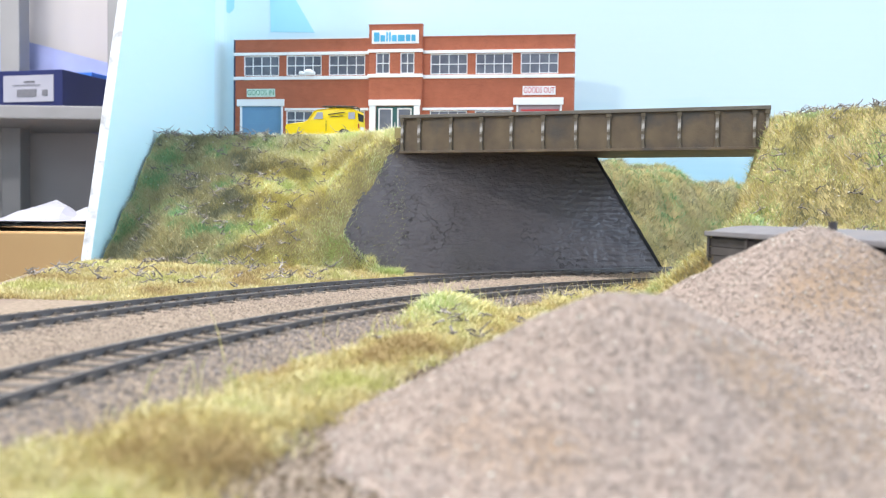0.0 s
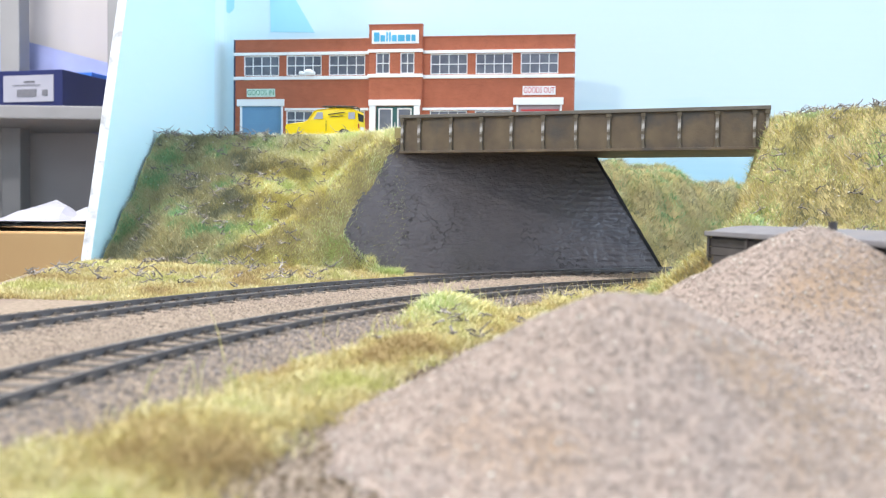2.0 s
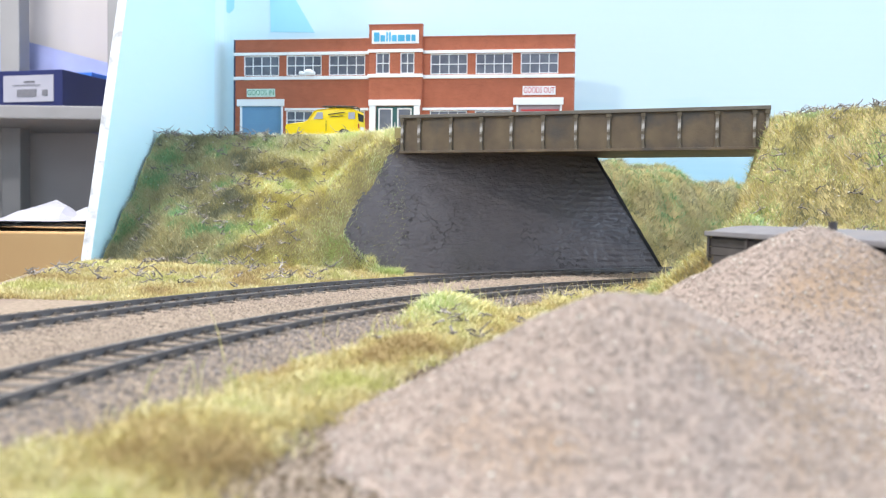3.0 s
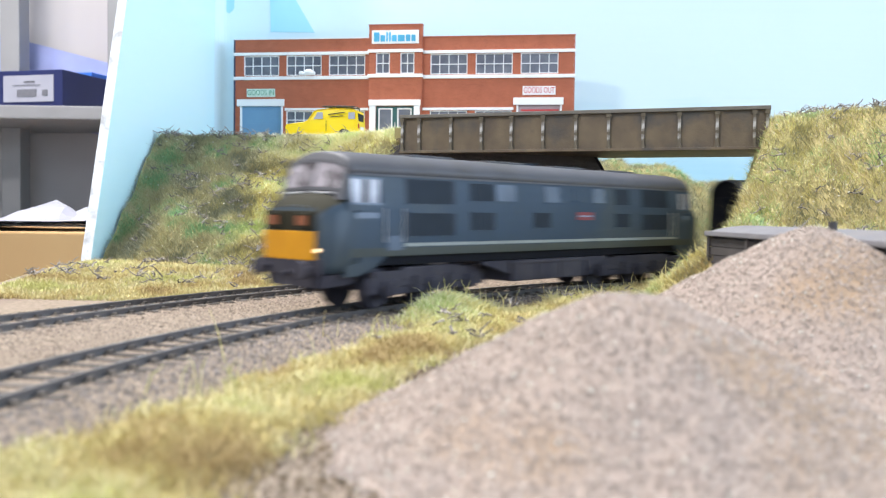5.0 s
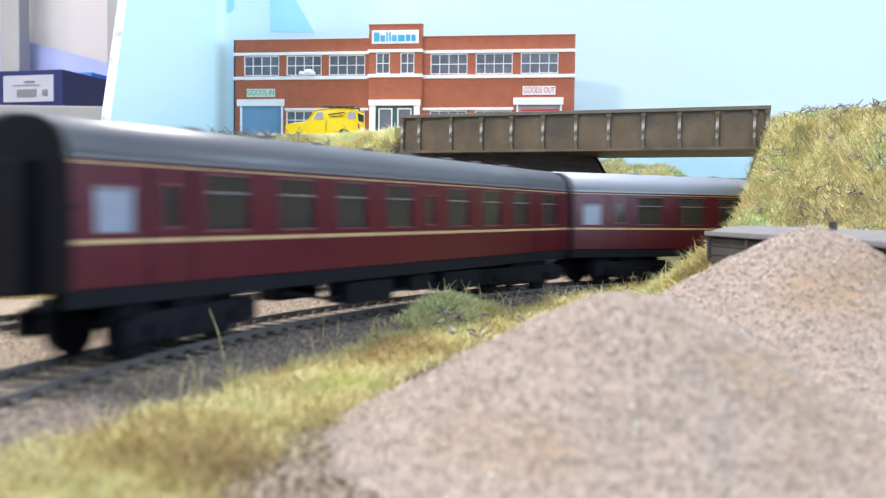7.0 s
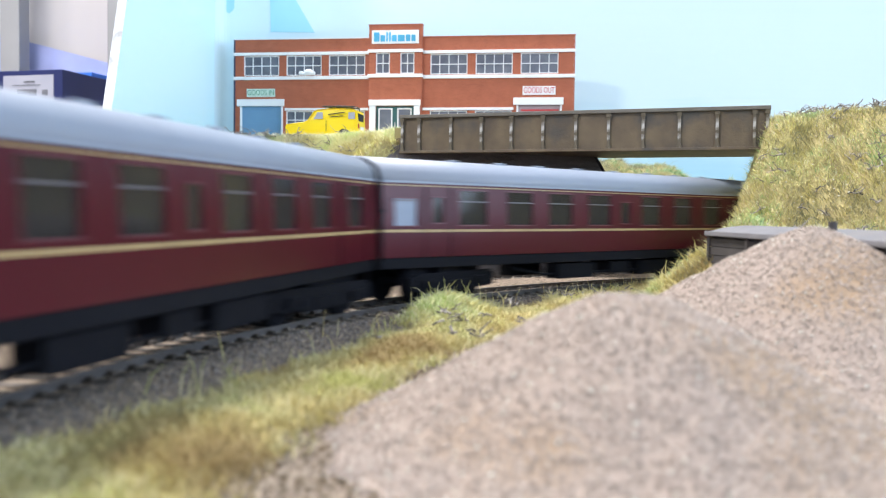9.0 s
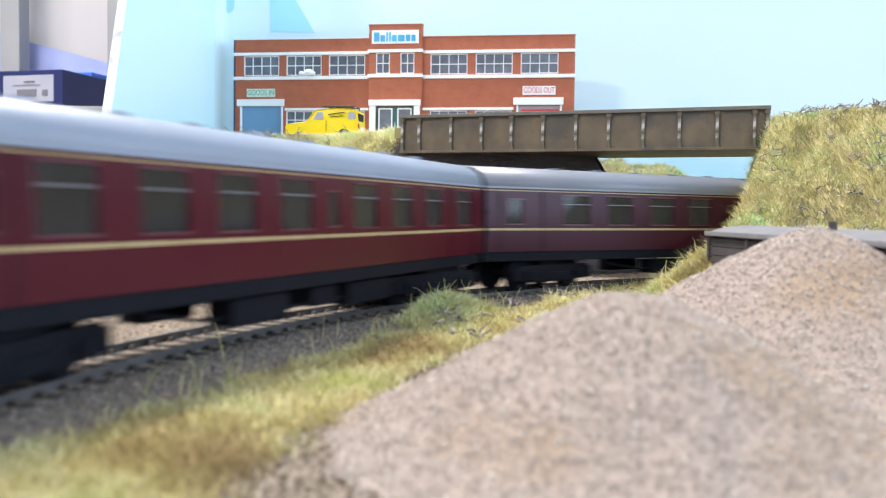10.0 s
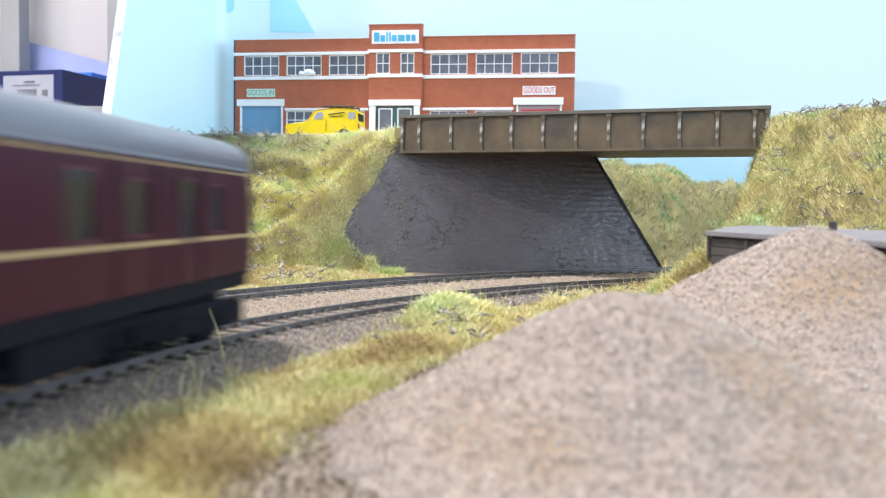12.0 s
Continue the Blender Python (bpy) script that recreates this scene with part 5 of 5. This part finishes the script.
def shelving():
    t = empty("shelving_unit", at(0, 1060, 0, 0))
    tagged(t, "grey metal shelving unit with cream back panels", "shelving")
    part("upright", boxed(-592, -566, 120, 150, -950, 900, bevel=2), SHELFGREY, t)
    part("upright", boxed(-431, -408, 150, 175, -950, 900, bevel=2), SHELFBLUE, t, "blue-grey upright")
    part("upright", boxed(-404, -380, 0, 30, -950, 900, bevel=2), SHELFGREY, t)
    part("upright", boxed(-800, -770, 0, 30, -950, 900, bevel=2), SHELFGREY, t)
    part("back_panel", boxed(-900, -300, 200, 212, -950, 900), BACKPANEL, t)
    part("shelf", boxed(-900, -300, -4, 198, 141, 157, bevel=1.5), SHELFGREY, t)
    part("shelf", boxed(-900, -300, -4, 198, -6, 10, bevel=1.5), SHELFGREY, t)


shelving()


def model_box():
    t = empty("model_box", at(-459, 1064, 157.4, -15))
    tagged(t, "navy blue cardboard model box with white end label", "box")
    part("carton", boxed(-100, 0, 0, 190, 0, 44, bevel=1), BOXBLUE, t)
    part("lid", boxed(-96, -4, 60, 187, 44.2, 50, bevel=1), BOXLID, t, "bright blue inner lid edge")
    lab = part("end_label", boxed(-84, -12, -0.9, -0.1, 6, 38), PAPER, t, "white printed label")
    for a, b, c, d in ((-54, -38, 29, 31), (-64, -36, 12, 21), (-28, -20, 13, 20), (-70, -30, 25.5, 26.5)):
        part("print_bar", boxed(a, b, -1.3, -0.95, c, d), INK, lab)


model_box()

bm = boxed(-640, -330, 830, 1040, -949.5, 13, bevel=2)
tagged(part("cardboard_box", bm, TAN), "plain tan cardboard box with papers on its top", "box")


def papers():
    rng = random.Random(3)
    for k in range(4):
        verts, faces = [], []
        n = 12
        ox, oy, a = (-540, -408, -470, -388)[k], 850 + rng.uniform(0, 30), rng.uniform(-0.4, 0.4)
        for j in range(n + 1):
            for i in range(n + 1):
                u, v = (i / n - 0.5) * 190, (j / n - 0.5) * 130
                z = 15.5 + k * 2.4 + 3.0 * abs(fuzz(u + 300 * k, v, 60, 41))
                if k == 1:
                    z += 34 * max(0, 1 - math.hypot(u + 5, v) / 42) ** 0.8 * (0.8 + 0.5 * fuzz(u, v, 20, 44)) + 5 * abs(fuzz(u, v, 18, 43))
                if k == 3:
                    z += 20 * max(0, 1 - math.hypot(u - 22, v - 20) / 34) * (0.8 + 0.5 * fuzz(u, v, 16, 45))
                verts.append((ox + u * math.cos(a) - v * math.sin(a), oy + 60 + u * math.sin(a) + v * math.cos(a), z))
        for j in range(n):
            for i in range(n):
                q = j * (n + 1) + i
                faces.append((q, q + 1, q + n + 2, q + n + 1))
        tagged(raw("paper_sheet", verts, faces, PAPER, smooth=False), "crumpled white paper lying on a cardboard box", "paper", "loose papers")


papers()
f = part("folder", boxed(-150, 150, -2, 2, 0, 100), LILAC)
f.matrix_basis = pose(-0.62, 1.24, 0.172, 0, 14, 0)
tagged(f, "lilac folder leaning on the shelf", "folder")

# ---- grass, twigs and grains ----


def blades(name, surface, pick, count, lo, hi, mat, label, seed, lean=0.75, width=0.15):
    """Static grass: thin tapered fibres standing on a surface."""
    rng = random.Random(seed)
    verts, faces = [], []
    made = 0
    tries = 0
    while made < count and tries < count * 9:
        tries += 1
        p = pick(rng)
        if p is None:
            continue
        x, y = p
        z = surface(x, y)
        if z < -1.5:
            continue
        made += 1
        dzx = surface(x + 1, y) - z
        dzy = surface(x, y + 1) - z
        nx, ny, nz = -dzx, -dzy, 1.0
        s = 1 / math.sqrt(nx * nx + ny * ny + 1)
        nx, ny, nz = nx * s * 0.45, ny * s * 0.45, nz * s * 0.45 + 0.3
        h = rng.uniform(lo, hi) * (1.5 if rng.random() < 0.05 else 1)
        a = rng.uniform(0, math.tau)
        k = lean * (0.25 + rng.random() * 1.1)
        dx, dy = nx + math.cos(a) * k + 0.3 * fuzz(x, y, 12, seed + 1), ny + math.sin(a) * k + 0.3 * fuzz(x, y, 12, seed + 2)
        nz += rng.uniform(-0.25, 0.3)
        b = rng.uniform(0, math.pi)
        wx, wy = math.cos(b) * width, math.sin(b) * width
        mx, my, mz = x + dx * h * 0.5, y + dy * h * 0.5, z + nz * h * 0.55
        o = len(verts)
        verts += [(x - wx, y - wy, z - 0.4), (x + wx, y + wy, z - 0.4), (mx + wx * 0.8, my + wy * 0.8, mz), (mx - wx * 0.8, my - wy * 0.8, mz),
                  (x + dx * h * 1.15, y + dy * h * 1.15, z + nz * h * 0.9)]
        faces += [(o, o + 1, o + 2, o + 3), (o + 3, o + 2, o + 4)]
    ob = raw(name, verts, faces, mat)
    return tagged(ob, label, "grass", "", "stuff")


def area_pick(x0, x1, y0, y1, test=None):
    def pick(rng):
        x, y = rng.uniform(x0, x1), rng.uniform(y0, y1)
        return (x, y) if test is None or test(x, y, rng) else None
    return pick


def strip_pick(th0, th1):
    """The grass strip inside the curve: full in its middle, ragged at both edges, wider towards the near end."""
    def pick(rng):
        th = rng.uniform(th0, th1)
        r = rng.uniform(368, 424)
        x, y, _ = ring_point(r, th)
        inner = 378 + 7 * fuzz(x, y, 26, 77)
        outer = 402 + 9 * (1 - ramp01(y, 100, 190)) + 4 * fuzz(x, y, 18, 78)
        keep = ramp01(r, inner - 7, inner + 7) * (1 - ramp01(r, outer - 6, outer + 3)) * (0.65 + 0.8 * max(-0.3, fuzz(x, y, 16, 79)))
        return (x, y) if y > 60 and rng.random() < keep else None
    return pick


left_ok = lambda x, y, rng: left_bank_z(x, y) > 0 and not (y > 640)
blades("bank_grass", left_bank_z, area_pick(-190, -22, 440, 640, lambda x, y, r: left_ok(x, y, r) and x > -118 + 50 * fuzz(x, y, 40, 51)), 90000, 2.0, 5.0, GRASS, "yellow-green static grass on the embankment by the bridge", 11)
# Shade of the sky board is put into the colour of this grass.
blades("bank_grass", left_bank_z, area_pick(-190, -70, 436, 600, lambda x, y, r: left_ok(x, y, r) and x < -98 + 60 * fuzz(x, y, 40, 51)), 56000, 2.0, 5.0, GRASS_DARK, "olive and green static grass on the embankment, darkened for sky board shade", 12)
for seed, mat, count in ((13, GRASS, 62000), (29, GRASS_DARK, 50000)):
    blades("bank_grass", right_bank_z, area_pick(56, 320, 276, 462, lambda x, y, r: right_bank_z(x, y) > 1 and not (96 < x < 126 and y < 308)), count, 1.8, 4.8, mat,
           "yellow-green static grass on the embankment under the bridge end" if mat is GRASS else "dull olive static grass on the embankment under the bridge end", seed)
# Darkened in colour for the shade behind the abutment.
blades("bank_grass", far_bank_z, area_pick(92, 300, 570, 735, lambda x, y, r: far_bank_z(x, y) > 3), 42000, 2.2, 5.0, GRASS_DARK, "olive static grass on the cutting beyond the bridge, darkened for shade", 14)
blades("crest_grass", left_bank_z, area_pick(-125, -24, 520, 606, lambda x, y, r: left_bank_z(x, y) > 62), 16000, 2.6, 6.2, PALEGRASS, "pale fluffy grass along the top of the embankment", 19)
blades("verge_grass", ground_z, strip_pick(2.15, 3.22), 100000, 1.0, 3.3, DRY, "dry yellow static grass strip beside the track", 15)
blades("verge_grass", ground_z, area_pick(-24, 20, 262, 322, lambda x, y, r: math.hypot(x - CX, y - CY) < 412 and r.random() < math.exp(-((x + 2) / 15) ** 2 - ((y - 292) / 18) ** 2)), 7000, 2.2, 4.4, GRASS, "rounded tuft of pale dry grass", 16)
blades("verge_grass", lambda x, y: max(ground_z(x, y), right_bank_z(x, y)), area_pick(40, 150, 300, 430, lambda x, y, r: 340 < math.hypot(x - CX, y - CY) < 413), 15000, 2.4, 5.6, DRY, "dry grass between the track and the van body", 17)
blades("verge_grass", ground_z, area_pick(-192, -20, 350, 482, lambda x, y, r: math.hypot(x - CX, y - CY) > 541 + 8 * fuzz(x, y, 18, 61)), 42000, 1.2, 3.2, DRY, "dry yellow static grass at the foot of the embankment", 18)


def stalks(name, surface, spots, label, seed):
    """Long single pale grass stalks."""
    rng = random.Random(seed)
    bm = bmesh.new()
    for x, y in spots:
        z = surface(x, y)
        a, h = rng.uniform(0, math.tau), rng.uniform(5, 9.5)
        k = rng.uniform(0.1, 0.5)
        p = Vector((x, y, z))
        q = p + Vector((math.cos(a) * k * 0.4, math.sin(a) * k * 0.4, 0.62)) * h
        e = q + Vector((math.cos(a) * k, math.sin(a) * k, 0.4)) * h * 0.7
        rod(bm, p, q, 0.13, 0.1, seg=4)
        rod(bm, q, e, 0.1, 0.04, seg=4)
    return tagged(part(name, bm, DRY), label, "grass", "", "stuff")


def lone_stalk():
    bm = rod(bmesh.new(), (-49.5, 200, 2.5), (-51.0, 200, 9.5), 0.16, 0.13, seg=5)
    rod(bm, (-51.0, 200, 9.5), (-53.2, 200.4, 15.0), 0.13, 0.05, seg=5)
    tagged(part("grass_stalk", bm, DRY), "single long pale grass stalk standing beside the rail", "grass stalk")


lone_stalk()


def twigs(name, surface, spots, label, seed, size=5.0, lift=1.0):
    """Dark curly twigs lying on the grass."""
    rng = random.Random(seed)
    bm = bmesh.new()
    for x, y in spots:
        z = surface(x, y) + lift * rng.uniform(2.0, 4.4)
        for _ in range(rng.randint(2, 4)):
            p = Vector((x + rng.uniform(-2, 2), y + rng.uniform(-2, 2), z))
            a = rng.uniform(0, math.tau)
            r = rng.uniform(0.24, 0.46)
            for k in range(rng.randint(2, 4)):
                a += rng.uniform(-0.9, 0.9)
                q = p + Vector((math.cos(a), math.sin(a), rng.uniform(-0.6, 1.1))) * rng.uniform(0.2, 0.42) * size
                rod(bm, p, q, r, r * 0.75, seg=5)
                if rng.random() < 0.5:
                    b = a + rng.choice((-1, 1)) * rng.uniform(0.6, 1.2)
                    rod(bm, q, q + Vector((math.cos(b), math.sin(b), rng.uniform(0, 0.8))) * size * 0.28, r * 0.7, r * 0.4, seg=4)
                p, r = q, r * 0.8
    return tagged(part(name, bm, TWIG), label, "twigs", "", "stuff")


rng = random.Random(8)
stalks("grass_stalks", ground_z, [ring_point(rng.uniform(392, 413), rng.uniform(2.1, 2.95))[:2] for _ in range(90)] + [(-2 + rng.gauss(0, 7), 300 + rng.gauss(0, 7)) for _ in range(16)], "long pale dry grass stalks beside the track", 25)
stalks("grass_stalks", lambda x, y: max(ground_z(x, y), right_bank_z(x, y)), [(rng.uniform(60, 96), rng.uniform(312, 360)) for _ in range(50)], "long pale dry grass stalks by the van body", 26)
spots = [(rng.uniform(-185, -45), rng.uniform(452, 580)) for _ in range(150)] + [(rng.uniform(-186, -110), 582 + rng.uniform(0, 14)) for _ in range(20)] + [(rng.uniform(-150, -95), 584 + rng.uniform(0, 8)) for _ in range(10)]
twigs("fallen_twigs", left_bank_z, [s for s in spots if left_bank_z(*s) > 1], "dark curly twigs scattered over the embankment grass", 21)
twigs("fallen_twigs", left_bank_z, [(-187, 589), (-184, 586), (-180, 591), (-152, 588), (-147, 586), (-141, 589), (-128, 588), (-120, 587)], "large dark curly twigs along the top of the embankment", 27, 7.0)
spots = [(rng.uniform(-190, -60), rng.uniform(380, 462)) for _ in range(60)]
twigs("fallen_twigs", ground_z, [s for s in spots if math.hypot(s[0] - CX, s[1] - CY) > 545], "dark curly twigs along the foot of the embankment", 22, 4.5)
spots = [(rng.uniform(110, 260), rng.uniform(300, 440)) for _ in range(230)] + [(170 + 95 * k / 24, 424 - 42 * min(1, k / 13) + rng.uniform(-5, 5)) for k in range(25)]
twigs("fallen_twigs", right_bank_z, [s for s in spots if right_bank_z(*s) > 20], "dark curly twigs on the embankment under the bridge end", 23, 4.6, 0.85)
spots = [ring_point(rng.uniform(374, 408), rng.uniform(2.05, 2.75))[:2] for _ in range(34)]
twigs("fallen_twigs", ground_z, spots, "dark curly twigs in the dry grass strip", 24, 3.6)


def grains(name, surface, pick, count, lo, hi, mat, label, category, seed):
    """Loose angular grains, a deformed octahedron each."""
    rng = random.Random(seed)
    verts, faces = [], []
    made = tries = 0
    while made < count and tries < count * 5:
        tries += 1
        p = pick(rng)
        if p is None:
            continue
        z = surface(*p)
        if z < -0.5:
            continue
        made += 1
        s = lo + (hi - lo) * rng.random() ** 2.2
        a = rng.uniform(0, math.pi)
        c, d = math.cos(a) * s, math.sin(a) * s
        k = rng.uniform(0.6, 1.0)
        x, y = p
        o = len(verts)
        verts += [(x + c, y + d, z + s * 0.1), (x - d * k, y + c * k, z), (x - c, y - d, z + s * 0.2), (x + d * k, y - c * k, z + s * 0.1), (x + s * 0.2, y, z + s * rng.uniform(0.5, 0.9)), (x, y, z - s * 0.5)]
        faces += [(o, o + 1, o + 4), (o + 1, o + 2, o + 4), (o + 2, o + 3, o + 4), (o + 3, o, o + 4), (o + 1, o, o + 5), (o + 2, o + 1, o + 5), (o + 3, o + 2, o + 5), (o, o + 3, o + 5)]
    return tagged(raw(name, verts, faces, mat), label, category, "", "stuff")


def ring_pick(r0, r1, th0, th1):
    def pick(rng):
        x, y, _ = ring_point(math.sqrt(rng.uniform(r0 * r0, r1 * r1)), th0 + (th1 - th0) * rng.random())
        return x, y
    return pick


grains("loose_ballast", ground_z, ring_pick(380, 543, 2.0, 3.25), 105000, 0.2, 0.55, GRAIN, "loose tan ballast grains around the tracks", "ballast", 31)
# Dark bits beside the rail, spread wider to stand in for the train's shade.
grains("loose_ballast", ground_z, ring_pick(405, 426.5, 2.1, 3.25), 11000, 0.25, 0.75, DARKGRAIN, "grey ballast grains along the inner rail, also toned for train shade", "ballast", 32)
grains("loose_dirt", lambda x, y: ground_z(x, y) + 0.1, ring_pick(334, 392, 2.25, 3.2), 16000, 0.25, 0.7, DIRT, "brown crumbly dirt along the grass strip", "dirt", 36)
grains("loose_dirt", lambda x, y: ground_z(x, y) + 0.1, ring_pick(519, 549, 1.95, 3.12), 30000, 0.25, 0.8, DIRT, "brown crumbly dirt at the foot of the abutment", "dirt", 37)
grains("loose_gravel", ground_z, area_pick(-60, 60, 60, 330, lambda x, y, r: math.hypot(x - CX, y - CY) < 385), 22000, 0.2, 0.6, GRAIN, "loose sandy gravel on the ground", "gravel", 33)
grains("heap_gravel", lambda x, y: heap_z(HEAP_NEAR, x, y), area_pick(-44, 100, 76, 212), 80000, 0.14, 0.55, HEAPGRAIN, "pinkish gravel grains on the rounded heap", "gravel", 34)
grains("heap_gravel", lambda x, y: heap_z(HEAP_WALL, x, y), area_pick(6, 112, 140, 300), 60000, 0.18, 0.6, HEAPGRAIN, "pinkish gravel grains on the tall heap", "gravel", 35)

FLECK = material("pale_fleck", (0.74, 0.71, 0.62), 0.9, scale=400, per="island", spread=0.1)
grains("pale_flecks", lambda x, y: left_bank_z(x, y) + 2.4, area_pick(-188, -40, 450, 590, lambda x, y, r: left_bank_z(x, y) > 3), 500, 0.3, 0.8, FLECK, "pale flecks caught in the embankment grass", "flecks", 41)
grains("pale_flecks", lambda x, y: right_bank_z(x, y) + 2.2, area_pick(110, 260, 300, 440, lambda x, y, r: right_bank_z(x, y) > 12), 600, 0.25, 0.7, FLECK, "pale flecks caught in the embankment grass by the bridge end", "flecks", 42)
grains("pale_flecks", lambda x, y: heap_z(HEAP_NEAR, x, y) + 0.25, area_pick(-30, 90, 80, 205), 900, 0.2, 0.5, FLECK, "whitish chips among the rounded heap's gravel", "flecks", 43)
grains("pale_flecks", lambda x, y: heap_z(HEAP_WALL, x, y) + 0.25, area_pick(30, 112, 150, 290), 700, 0.2, 0.55, FLECK, "whitish chips among the tall heap's gravel", "flecks", 44)

# ---- what moves ----


def lead_angle(t):
    """Angle on the curve of the first coach's middle."""
    u = t - 8
    return 3.0685 + 0.4480 * u + 0.00176 * u * u


def motions():
    steps = [i * 0.1 for i in range(121)]
    for k, (thing, pivot) in enumerate([(loco, 72)] + [(c, 93) for c in coaches]):
        lag = 0.648 if k == 0 else -0.6072 * (k - 1) - (0.002 if k == 4 else 0)
        sag = R_NEAR * math.cos(math.asin(pivot / R_NEAR))
        rows = []
        for t in steps:
            th = lead_angle(t) + lag
            rows.append((t, at(*ring_point(sag, th, RAIL_TOP), math.degrees(th) - 90)))
        walk(thing, rows)
    for w, axle, radius in WHEELSETS:
        rows = []
        for i in range(361):
            t = i / 30
            turn = -(lead_angle(t) - lead_angle(0)) * R_NEAR / radius
            rows.append((t, pose(axle * MM, 0, radius * MM, 0, math.degrees(turn), 0)))
        walk(w, rows)


motions()
